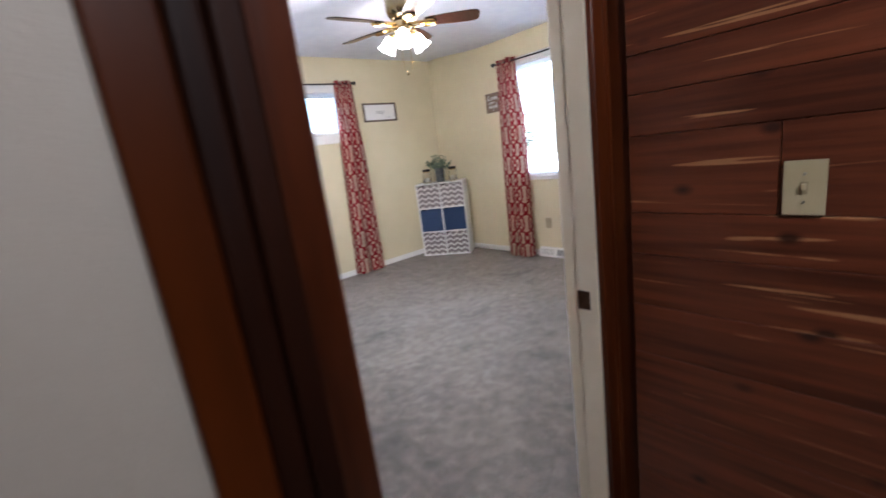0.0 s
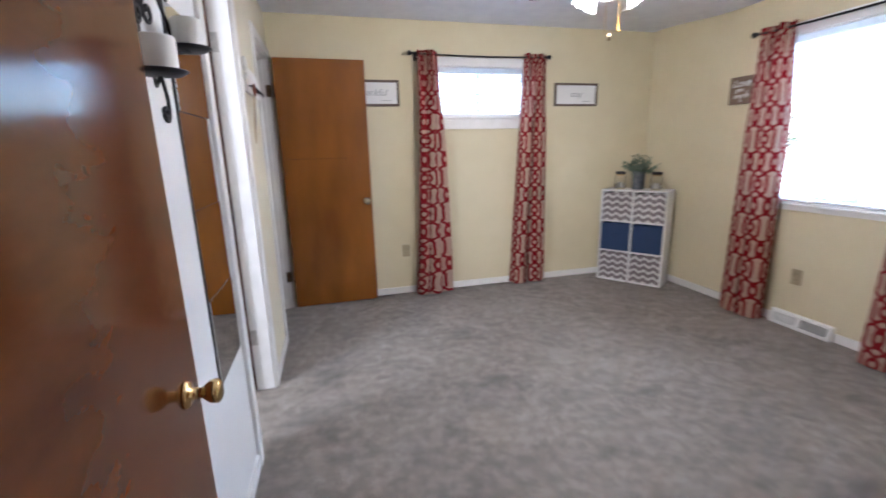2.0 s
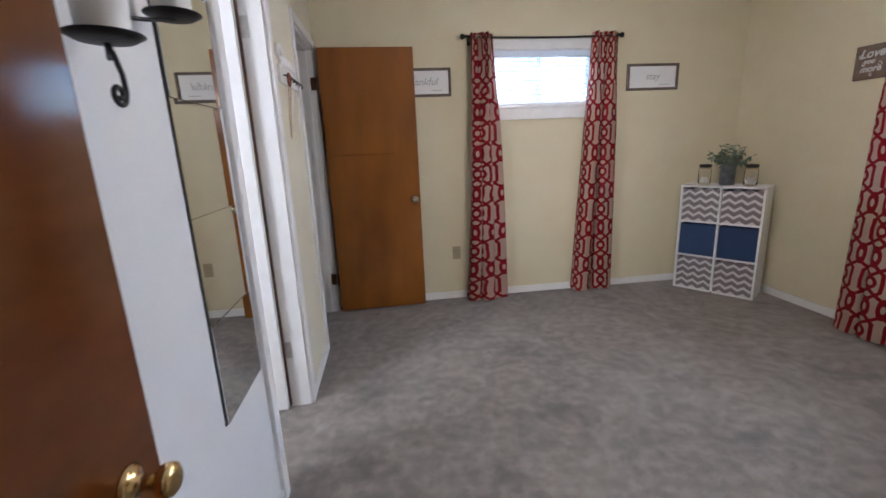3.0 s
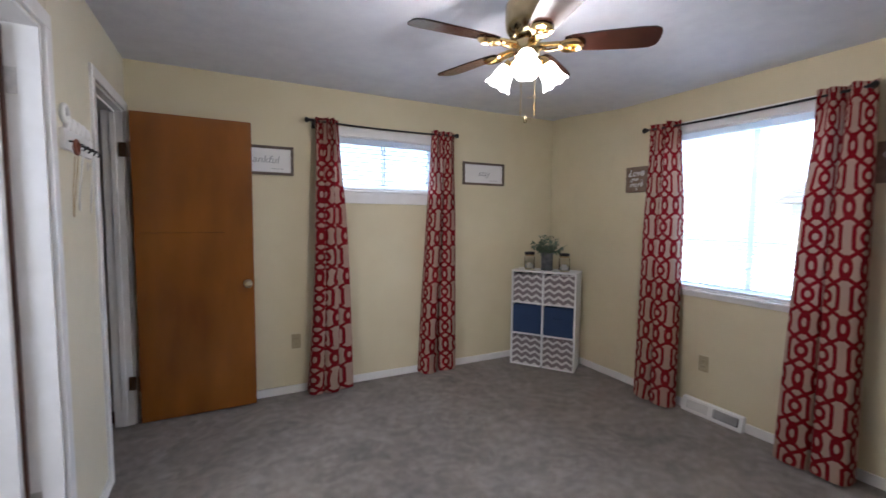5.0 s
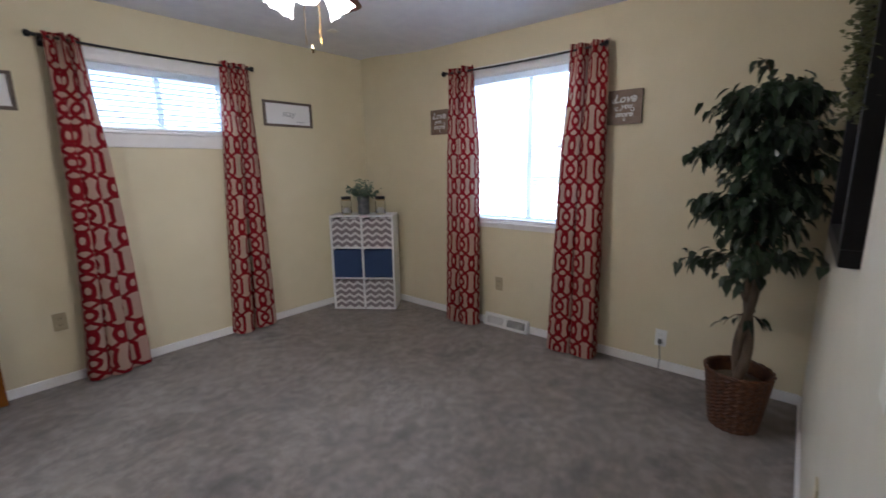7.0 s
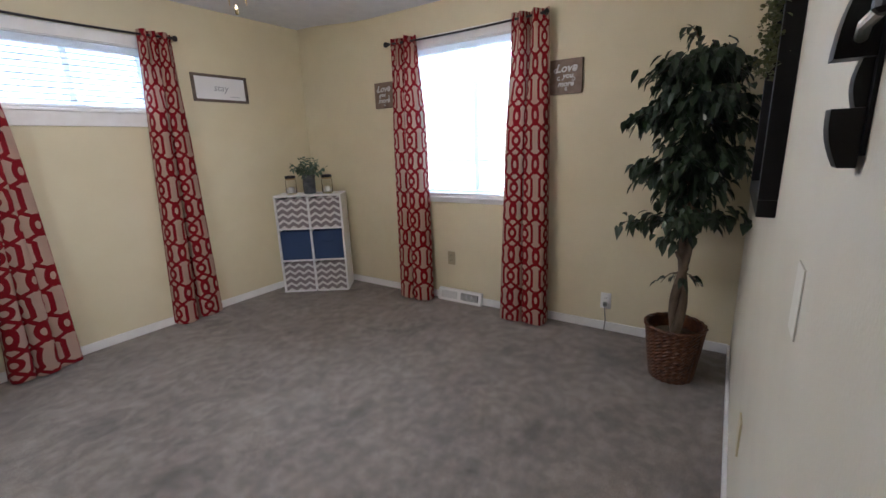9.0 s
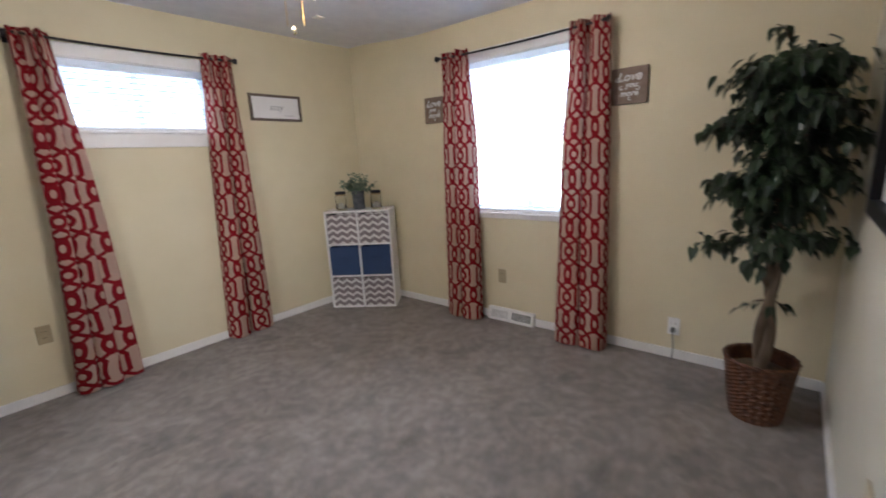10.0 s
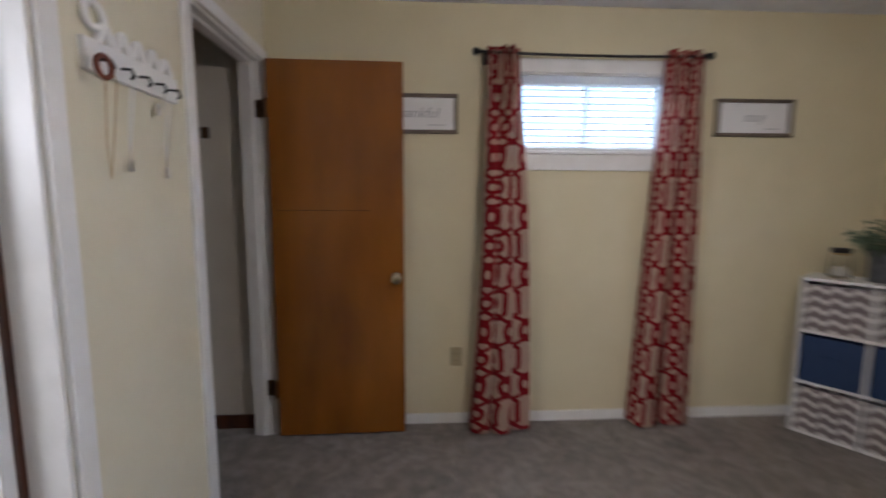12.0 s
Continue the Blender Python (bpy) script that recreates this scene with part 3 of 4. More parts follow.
# ---- windows ----
def window(index, wall, w, z0, z1, mull, lip, slats, tilt, label):
    """Local x along the wall, centred; -y into the room. A sliding window in a white frame, its casing, sill and blind."""
    frame = bmesh.new()
    t = 0.045
    box(-w / 2, w / 2, 0.075, 0.115, z1 - t, z1, 0.003, frame)
    box(-w / 2, w / 2, 0.075, 0.115, z0, z0 + t, 0.003, frame)
    box(-w / 2, -w / 2 + t, 0.075, 0.115, z0 + t, z1 - t, 0.003, frame)
    box(w / 2 - t, w / 2, 0.075, 0.115, z0 + t, z1 - t, 0.003, frame)
    box(mull - 0.019, mull + 0.019, 0.078, 0.112, z0 + t, z1 - t, 0.003, frame)
    win = part("window_%d" % index, frame, sash_vinyl, None, label, wall)
    tagged(win, kind="structure")
    for s, e, y in ((-w / 2 + t, mull - 0.019, 0.088), (mull + 0.019, w / 2 - t, 0.1)):
        pane = part("pane", box(s, e, y, y + 0.004, z0 + t, z1 - t), clear_glass, win, "clear window glass")
        pane.visible_shadow = False
    lining = bmesh.new()
    box(-w / 2, -w / 2 + 0.006, 0.0, 0.075, z0, z1, 0, lining)
    box(w / 2 - 0.006, w / 2, 0.0, 0.075, z0, z1, 0, lining)
    box(-w / 2 + 0.006, w / 2 - 0.006, 0.0, 0.075, z1 - 0.006, z1, 0, lining)
    box(-w / 2 + 0.006, w / 2 - 0.006, 0.0, 0.075, z0, z0 + 0.006, 0, lining)
    part("window_lining", lining, white_trim, win)
    trim = bmesh.new()
    c = 0.075
    box(-w / 2 - c, w / 2 + c, -0.016, 0, z1, z1 + c, 0.003, trim)
    box(-w / 2 - c, -w / 2, -0.016, 0, z0, z1, 0.003, trim)
    box(w / 2, w / 2 + c, -0.016, 0, z0, z1, 0.003, trim)
    part("window_casing", trim, white_trim, win)
    sill = bmesh.new()
    box(-w / 2 - c - 0.01, w / 2 + c + 0.01, -0.034, 0.0, z0 - 0.018, z0, 0.004, sill)
    box(-w / 2 - c, w / 2 + c, -0.015, 0, z0 - 0.018 - lip, z0 - 0.018, 0.003, sill)
    part("window_sill", sill, white_trim, win)
    blind = thing("window_blind", wall, "white horizontal slat blind lowered over the window", "blind", "window blinds")
    part("headrail", box(-w / 2 + 0.012, w / 2 - 0.012, 0.012, 0.055, z1 - 0.052, z1 - 0.008, 0.003), sash_vinyl, blind)
    n = slats
    step = (z1 - 0.07 - (z0 + 0.03)) / n
    wide = min(0.048, step * 1.02)
    one = bmesh.new()
    rows = []
    for j in range(5):
        v = (j / 4 - 0.5) * wide
        rows.append([one.verts.new((x, v, 0.0025 * (1 - (2 * j / 4 - 1) ** 2))) for x in (-w / 2 + 0.016, w / 2 - 0.016)])
    for a, b in zip(rows, rows[1:]):
        one.faces.new((a[0], a[1], b[1], b[0]))
    bmesh.ops.solidify(one, geom=one.faces[:], thickness=0.0012)
    me = finish("slat", one, slat_white, True)
    for i in range(n):
        s = new("slat", me)
        s.parent = blind
        s.matrix_basis = pose(0, 0.034, z0 + 0.035 + step * (i + 0.5), tilt + random.uniform(-1, 1))
    part("bottom_rail", box(-w / 2 + 0.014, w / 2 - 0.014, 0.02, 0.05, z0 + 0.008, z0 + 0.026, 0.003), white_plastic, blind)
    for k in (-0.36, 0, 0.36):
        part("ladder_cord", tube([(k * w, 0.010, z0 + 0.02), (k * w, 0.010, z1 - 0.04)], 0.0011, 5), white_plastic, blind)
    part("tilt_wand", tube([(-w / 2 + 0.09, 0.004, z1 - 0.05), (-w / 2 + 0.095, 0.002, z0 + 0.35 * (z1 - z0))], 0.0035, 8), white_plastic, blind)


window(1, NORTH((WA[0] + WA[1]) / 2, 0), WA[1] - WA[0], WA[2], WA[3], 0.018, 0.09, 9, 22, "white sliding window set high in the wall")
window(2, EAST((WB[0] + WB[1]) / 2, 0), WB[1] - WB[0], WB[2], WB[3], 0.05, 0.03, 40, 6, "large white sliding window")


# ---- curtains ----
def curtain(m, top_w, bot_w, lean, top, folds, seed, label, amp=(0.050, 0.070), cloth=0.50, out=0.0, bow=0.0):
    """Local x along the wall, -y out from it; hung on rings at depth 0.09, top at z = top."""
    rnd = random.Random(seed)
    ph, ph2 = rnd.uniform(0, 6), rnd.uniform(0, 6)
    bm = bmesh.new()
    uvl = bm.loops.layers.uv.new("UVMap")
    nu, nv = 112, 46
    grid, arcs = [], []
    for j in range(nv + 1):
        z = 0.015 + (top - 0.015) * j / nv
        f = 1 - j / nv
        w = top_w + (bot_w - top_w) * f ** 1.15
        a = amp[0] + (amp[1] - amp[0]) * f
        row = []
        for i in range(nu + 1):
            s = i / nu
            # rounded lobes that meet in sharp creases, with small pleats under the rings
            shifted = s + 0.05 * math.sin(2.4 * f + ph) * math.sin(math.pi * s)
            lobe = 2.1 * abs(math.sin(math.pi * folds * shifted)) ** 0.6 - 1.3
            pleat = math.sin(2 * math.pi * (folds + 1) * s + ph)
            wave = lobe * (0.45 + 0.55 * min(1, 3.5 * f)) + 0.55 * pleat * max(0, 1 - 3.5 * f)
            y = -0.09 - out * f - a * wave * (0.8 + 0.35 * math.sin(5 * s + ph2 + 1.5 * f)) - 0.012 * f * math.sin(9 * s + ph + 2.3 * f)
            x = (s - 0.5) * w + lean * f + bow * math.sin(math.pi * f) - 0.024 * min(1, 3 * f) * math.sin(2 * math.pi * folds * shifted) + 0.003 * math.sin(14 * s + ph)
            row.append(bm.verts.new((x, min(y, -0.018), z + 0.004 * math.sin(2 * math.pi * folds * s) * (j == nv))))
        grid.append(row)
        cum = [0.0]
        for p, q in zip(row, row[1:]):
            cum.append(cum[-1] + (q.co - p.co).length)
        arcs.append([c / cum[-1] * cloth for c in cum])
    for j in range(nv):
        for i in range(nu):
            fc = bm.faces.new((grid[j][i], grid[j][i + 1], grid[j + 1][i + 1], grid[j + 1][i]))
            for lp, (a, b) in zip(fc.loops, ((i, j), (i + 1, j), (i + 1, j + 1), (i, j + 1))):
                lp[uvl].uv = (arcs[b][a] + 0.013 * seed, (0.015 + (top - 0.015) * b / nv) + 0.03 * seed)
    cur = thing("curtain", m, label, "curtain", "window curtains")
    part("curtain_panel", bm, trellis, cur, smooth=True)
    for i in range(6):
        s = (i + 0.5) / 6
        ring = bmesh.new()
        bmesh.ops.create_cone(ring, cap_ends=False, segments=16, radius1=0.021, radius2=0.021, depth=0.004)
        part("grommet", ring, bronze, cur, m=pose((s - 0.5) * top_w, -0.09, top - 0.04, 0, 90, 35 if i % 2 else -35))
    return cur


red = "red and beige trellis-patterned curtain panel"
curtain(NORTH(1.566, 0), 0.175, 0.35, 0.012, 2.155, 3, 1, red + " beside the high window", cloth=0.60, out=0.03, bow=0.022)
curtain(NORTH(2.585, 0), 0.215, 0.37, -0.025, 2.155, 2, 2, red + " beside the high window", cloth=0.62)
curtain(EAST(2.865, 0), 0.25, 0.34, 0.025, 2.13, 2, 3, red + " beside the vent", cloth=0.62, out=0.06)
curtain(EAST(1.815, 0), 0.26, 0.36, -0.015, 2.13, 2, 4, red + " beside a wooden sign", cloth=0.66, out=0.09)


def curtain_rod(m, w, z, label):
    rod = thing("curtain_rod", m, label, "curtain rod", "curtain rods")
    part("rod", tube([(x, -0.09, z - 0.012 * (1 - (2 * x / w) ** 2)) for x in np.linspace(-w / 2 + 0.02, w / 2 - 0.02, 13)], 0.0075, 10), dark_iron, rod, smooth=True)
    for side in (-1, 1):
        fin = lathe([(0.006, 0), (0.012, 0.004), (0.012, 0.01), (0.008, 0.014), (0.018, 0.024), (0.021, 0.034), (0.018, 0.044), (0.006, 0.05)], 16)
        part("finial", fin, dark_iron, rod, m=pose(side * (w / 2 - 0.045), -0.09, z, 0, 90 * side), smooth=True)
        br = bmesh.new()
        box(-0.014, 0.014, -0.006, 0, z - 0.045, z + 0.03, 0.002, br)
        tube([(0, -0.004, z - 0.012), (0, -0.05, z - 0.014), (0, -0.088, z - 0.012)], 0.005, 8, br)
        part("bracket", br, dark_iron, rod, m=pose(side * (w / 2 - 0.075), 0, 0))


curtain_rod(NORTH(2.066, 0), 1.32, 2.13, "black metal curtain rod with round finials above the high window")
curtain_rod(EAST(2.37, 0), 1.36, 2.10, "black metal curtain rod with round finials above the large window")


# ---- doors ----
def knob(parent, m, metal, name="door_knob"):
    k = lathe([(0.032, 0), (0.033, 0.004), (0.026, 0.010), (0.014, 0.013), (0.0125, 0.034), (0.018, 0.040), (0.026, 0.050), (0.0285, 0.060), (0.027, 0.068), (0.020, 0.073), (0.006, 0.0745)], 28)
    return part(name, k, metal, parent, m=m, smooth=True)


def hinge_bm():
    bm = bmesh.new()
    box(-0.001, 0.002, -0.034, 0, -0.045, 0.045, 0.0005, bm)
    lathe([(0.006, -0.048), (0.006, 0.048)], 10, bm, pose(0.0, 0.004, 0))
    return bm


bed_door = thing("door_1", pose(0.325, 4.088, 0.014, 0, 0, 1.0), "flat orange-stained wooden door standing open along the wall", "door")
bed_door["kind"] = "structure"
part("door_leaf", box(0, 0.705, -0.0175, 0.0175, 0, 2.045, 0.002), door_wood, bed_door)
knob(bed_door, pose(0.662, -0.0175, 0.90, 90), worn_brass)
knob(bed_door, pose(0.662, 0.0175, 0.90, -90), worn_brass)
# thin dark strip laid across the leaf's front
part("leaf_line", box(0.03, 0.52, -0.0181, -0.0174, 1.268, 1.2695), blade_wood, bed_door, "thin dark line across the veneer")
part("latch", box(0.7045, 0.707, -0.012, 0.012, 0.87, 0.93), brass, bed_door)
for z in (0.27, 1.80):
    part("hinge", hinge_bm(), bronze, bed_door, m=pose(-0.006, -0.017, z, 0, 0, 0))

for z in (0.27, 1.80):
    part("hinge_plate", box(-0.066, -0.024, 0.0115, 0.0185, z - 0.045, z + 0.045, 0.001), bronze, bed_door)

entry_door = thing("door_2", pose(0.372, 0.505, 0.012, 0, 0, 90.2), "glossy brown varnished wooden entry door standing open", "door")
entry_door["kind"] = "structure"
part("door_leaf", box(0, 0.788, -0.0, 0.035, 0, 2.03, 0.0025), brown_wood, entry_door)
knob(entry_door, pose(0.707, 0.0, 0.845, 90) @ Matrix.Diagonal((0.88, 0.88, 0.92, 1)), brass)
part("latch", box(0.7875, 0.790, 0.006, 0.029, 0.815, 0.875), brass, entry_door)

closet_door = thing("door_3", pose(0.176, 2.734, 0.012, 0, 0, 182), "white painted door standing open inside the doorway", "door")
closet_door["kind"] = "structure"
part("edge_strip", box(-0.012, -0.002, -0.013, 0.002, 0, 2.03), stained_trim, closet_door, "unpainted brown hinge edge")
part("door_leaf", box(0, 0.58, 0.0, 0.035, 0, 2.03, 0.0025), white_trim, closet_door)
for z in (0.325, 1.86):
    h = part("hinge", hinge_bm(), dull_steel, None, "dull nickel hinge", pose(0.186, 2.7465, z, 0, 0, 90))
    tagged(h, kind="structure")
tagged(part("strike_plate", box(-0.002, 0.0, -0.02, 0.02, -0.03, 0.03, 0.001), bronze, None, "", pose(1.163, 0.456, 0.788)), "bronze strike plate on the door jamb", kind="structure")


# ---- plates ----
def outlet(m, material, label, plug=False, group="wall outlets"):
    o = thing("wall_outlet", m, label, "outlet", group)
    part("cover_plate", box(-0.035, 0.035, -0.006, 0, -0.057, 0.057, 0.002), material, o)
    for z in (-0.02, 0.02):
        part("receptacle", box(-0.017, 0.017, -0.009, -0.0055, z - 0.014, z + 0.014, 0.004), material, o)
        s = bmesh.new()
        for x in (-0.007, 0.007):
            box(x - 0.0012, x + 0.0012, -0.0096, -0.0088, z - 0.003, z + 0.006, 0, s)
        part("slots", s, dark_slot, o)
    return o


outlet(NORTH(1.33, 0.413), tan_plastic, "tan wall outlet on the pale wall beside a curtain")
outlet(EAST(2.532, 0.371), tan_plastic, "tan wall outlet below the large window")
outlet(EAST(1.264, 0.215), white_plastic, "white wall outlet with a grey cord plugged in")
cord = thing("power_cord", EAST(1.264, 0.2), "grey power cord hanging from an outlet to the carpet", "cord")
part("plug", box(-0.012, 0.012, -0.034, -0.0097, -0.018, 0.010, 0.004), grey_cord, cord)
part("cable", tube([(0, -0.034, -0.01), (0.006, -0.045, -0.05), (0.012, -0.04, -0.11), (0.006, -0.03, -0.16), (0.004, -0.028, -0.196)], 0.0035, 8), grey_cord, cord)


def switch(m, material, label):
    s = thing("light_switch", m, label, "light switch")
    part("cover_plate", box(-0.036, 0.036, -0.006, 0, -0.058, 0.058, 0.002), material, s)
    part("toggle_frame", box(-0.0065, 0.0065, -0.0075, -0.0055, -0.013, 0.013), tan_plastic, s)
    part("toggle", box(-0.004, 0.004, -0.016, -0.0068, -0.003, 0.010, 0.0015), material, s)
    for z in (-0.03, 0.03):
        part("screw", lathe([(0.003, 0), (0.0025, 0.001)], 10), steel, s, m=pose(0, -0.006, z, 90))


switch(pose(1.236, -0.033, 1.107, 0, 0, -90), ivory, "ivory toggle light switch on the cedar wall")
plate = thing("blank_plate", SOUTH(1.79, 1.06), "white cover plate on the pale wall", "wall plate")
part("cover_plate", box(-0.034, 0.034, -0.005, 0, -0.057, 0.057, 0.002), painted_plate, plate, m=Matrix.Diagonal((1, 0.55, 1, 1)))
low = thing("cable_plate", SOUTH(2.40, 0.415), "ivory low wall plate", "wall plate")
part("cover_plate", box(-0.035, 0.035, -0.006, 0, -0.057, 0.057, 0.002), ivory, low)

# ---- heating register ----
reg = thing("wall_register", EAST(2.445, 0), "white metal baseboard heating register with a dark open grille", "vent")
bm = bmesh.new()
prof = [(-0.0, 0.0), (-0.052, 0.0), (-0.052, 0.012), (-0.032, 0.098), (0.0, 0.102)]
ends = [[bm.verts.new((x, y, z)) for y, z in prof] for x in (-0.21, 0.21)]
for i in range(5):
    bm.faces.new((ends[0][i], ends[1][i], ends[1][(i + 1) % 5], ends[0][(i + 1) % 5]))
bm.faces.new(ends[0][::-1])
bm.faces.new(ends[1])
bmesh.ops.bevel(bm, geom=bm.edges[:], offset=0.002, segments=1, affect="EDGES")
part("register_body", bm, white_plastic, reg)
tilt = pose(0, -0.0425, 0.055, -13.1)
part("open_grille", box(0.02, 0.185, -0.0015, 0.0, -0.029, 0.029), dark_slot, reg, m=tilt)
part("closed_grille", box(-0.175, -0.02, -0.0015, 0.0, -0.029, 0.029), light_grey, reg, m=tilt)
for i in range(30):
    x = -0.17 + i * 0.34 / 29
    if abs(x) > 0.02:
        part("louvre", box(x - 0.0016, x + 0.0016, -0.004, -0.001, -0.026, 0.026), white_plastic, reg, m=tilt)


# ---- cube shelf ----
SW, SD, SH = 0.605, 0.272, 0.913
shelf_m = pose(3.465, 3.785, 0, 0, 0, math.degrees(math.atan2(-0.814, 0.581)))
shelf = thing("cube_shelf", shelf_m, "white six-cube storage shelf set across the room corner", "shelf")
t = 0.016
for x in (-SW / 2, SW / 2 - t):
    part("side_panel", box(x, x + t, 0, SD, 0, SH, 0.001), white_board, shelf)
part("divider", box(-t / 2, t / 2, 0.001, SD - 0.005, t, SH - t, 0.001), white_board, shelf)
cell = (SH - t) / 3
for i in range(4):
    for s in (-1, 1):
        x0, x1 = sorted((s * (SW / 2 - t), s * t / 2))
        part("shelf_board", box(x0, x1, 0.0005, SD - 0.005, i * cell, i * cell + t, 0.001), white_board, shelf)
part("back_panel", box(-SW / 2 + t, SW / 2 - t, SD - 0.005, SD, 0, SH), white_board, shelf)
for r in range(3):
    for s in (-1, 1):
        cx = s * (SW / 4 - t / 4)
        w, h = SW / 2 - 1.5 * t - 0.010, cell - t - 0.018
        dark = r == 1
        bin_ = thing("storage_bin", shelf_m @ pose(cx, 0.006, r * cell + t), ("navy blue fabric storage bin" if dark else "grey and white chevron fabric storage bin") + " in the cube shelf", "storage bin", "fabric storage bins")
        bm = bmesh.new()
        box(-w / 2, w / 2, 0, 0.004, 0, h, 0.0015, bm)
        box(-w / 2, w / 2, 0.244, 0.248, 0, h, 0.0015, bm)
        box(-w / 2, -w / 2 + 0.004, 0.004, 0.244, 0, h, 0, bm)
        box(w / 2 - 0.004, w / 2, 0.004, 0.244, 0, h, 0, bm)
        box(-w / 2, w / 2, 0.004, 0.244, 0, 0.004, 0, bm)
        part("bin_body", bm, navy if dark else chevron, bin_)
        hb = tube([(-0.05, -0.0005, h * 0.62), (-0.035, -0.006, h * 0.615), (0, -0.008, h * 0.61), (0.035, -0.006, h * 0.615), (0.05, -0.0005, h * 0.62)], 0.006, 6)
        part("handle", hb, navy if dark else chevron, bin_)


def spray(bm, origin, tip, leaves, size, rnd, droop=0.2):
    """A stem with pairs of leaves."""
    o, e = Vector(origin), Vector(tip)
    pts = [o.lerp(e, s) + Vector((0, 0, -droop * s * s * (e - o).length)) for s in np.linspace(0, 1, 6)]
    tube(pts, 0.0012, 4, bm)
    for i in range(leaves):
        s = 0.2 + 0.8 * i / leaves
        p = o.lerp(e, s) + Vector((0, 0, -droop * s * s * (e - o).length))
        leaf(bm, p, rnd, size)


def leaf(bm, p, rnd, size, way=None, flop=0.35):
    d = way or Vector((rnd.uniform(-1, 1), rnd.uniform(-1, 1), rnd.uniform(-0.6, 0.7))).normalized()
    side = d.cross(Vector((rnd.uniform(-0.4, 0.4), rnd.uniform(-0.4, 0.4), 1))).normalized()
    up = side.cross(d)
    L, W = size * rnd.uniform(0.75, 1.2), size * 0.33 * rnd.uniform(0.85, 1.2)
    mid = [p + d * L * s - Vector((0, 0, flop * L * s * s)) for s in (0, 0.3, 0.65, 1.0)]
    wid = (0.0, 1.0, 0.85, 0.0)
    l = [bm.verts.new(mid[i] + side * W * wid[i] + up * W * 0.35) for i in (1, 2)]
    r = [bm.verts.new(mid[i] - side * W * wid[i] + up * W * 0.35) for i in (1, 2)]
    c = [bm.verts.new(q) for q in mid]
    for f in ((c[0], l[0], c[1]), (c[0], c[1], r[0]), (c[1], l[0], l[1], c[2]), (c[1], c[2], r[1], r[0]), (c[2], l[1], c[3]), (c[2], c[3], r[1])):
        bm.faces.new(f)


# on the shelf: vase with sprigs between two lidded jars
def on_shelf(x, y):
    return shelf_m @ pose(x, y, SH)


vase = thing("metal_vase", on_shelf(0.0, 0.13) @ Matrix.Diagonal((1.15, 1.15, 1.1, 1)), "grey galvanised metal vase with sage sprigs standing on the shelf", "vase")
part("vase_body", lathe([(0.044, 0), (0.047, 0.004), (0.048, 0.13), (0.051, 0.135), (0.050, 0.155), (0.052, 0.16), (0.046, 0.158), (0.044, 0.02), (0.01, 0.012)], 28), galvanised, vase, smooth=True)
rnd = random.Random(5)
bm = bmesh.new()
for i in range(26):
    a, r, h = rnd.uniform(0, 6.28), rnd.uniform(0.06, 0.17), rnd.uniform(0.20, 0.33)
    if i < 3:
        r, h = 0.03, 0.33
    spray(bm, (0, 0, 0.12), (r * math.cos(a), min(r * math.sin(a), 0.10), h), 9, 0.040, rnd, 0.12)
part("foliage", bm, sage, vase)


def lantern_jar(x, y, label):
    j = thing("lantern_jar", on_shelf(x, y) @ Matrix.Diagonal((1.3, 1.3, 1.18, 1)), label, "jar", "lidded jars on the shelf")
    part("jar_body", lathe([(0.034, 0), (0.037, 0.006), (0.037, 0.10), (0.031, 0.115), (0.031, 0.13), (0.029, 0.13), (0.029, 0.114), (0.034, 0.10), (0.034, 0.010), (0.005, 0.008)], 24), jar_glass, j, smooth=True)
    part("lid", lathe([(0.034, 0.122), (0.036, 0.124), (0.036, 0.140), (0.033, 0.143), (0.008, 0.145)], 24), dark_iron, j, "black metal lid", smooth=True)
    part("tealight", lathe([(0.019, 0.012), (0.02, 0.014), (0.02, 0.05), (0.016, 0.053), (0.003, 0.052)], 18), wax, j)
    part("twine", lathe([(0.0325, 0.112), (0.0345, 0.114), (0.0345, 0.121), (0.0325, 0.123)], 20, close=False), twine, j)


lantern_jar(-0.165, 0.12, "clear glass jar with a black lid, candle and twine")
lantern_jar(0.165, 0.12, "clear glass jar with a black lid, candle and twine")


# ---- wall decorations ----
def picture(m, w, h, words, label):
    p = thing("picture_frame", m, label, "picture", "framed word prints")
    part("frame", frame_bm(w, h, 0.020, 0.020), grey_frame, p)
    part("print", box(-w / 2 + 0.019, w / 2 - 0.019, -0.008, -0.002, -h / 2 + 0.019, h / 2 - 0.019), paper, p)
    if words:
        text_part(words, 0.078, ink, p, pose(0, -0.0085, 0.004, 90), "lettering")
    part("small_print", box(0.07, 0.16, -0.0087, -0.008, -0.062, -0.058), ink, p)


picture(NORTH(1.098, 1.817), 0.463, 0.215, "thankful", "white word print in a weathered grey-brown frame beside the door")
picture(NORTH(3.054, 1.819), 0.463, 0.211, "stay", "white word print in a weathered grey-brown frame near the corner")


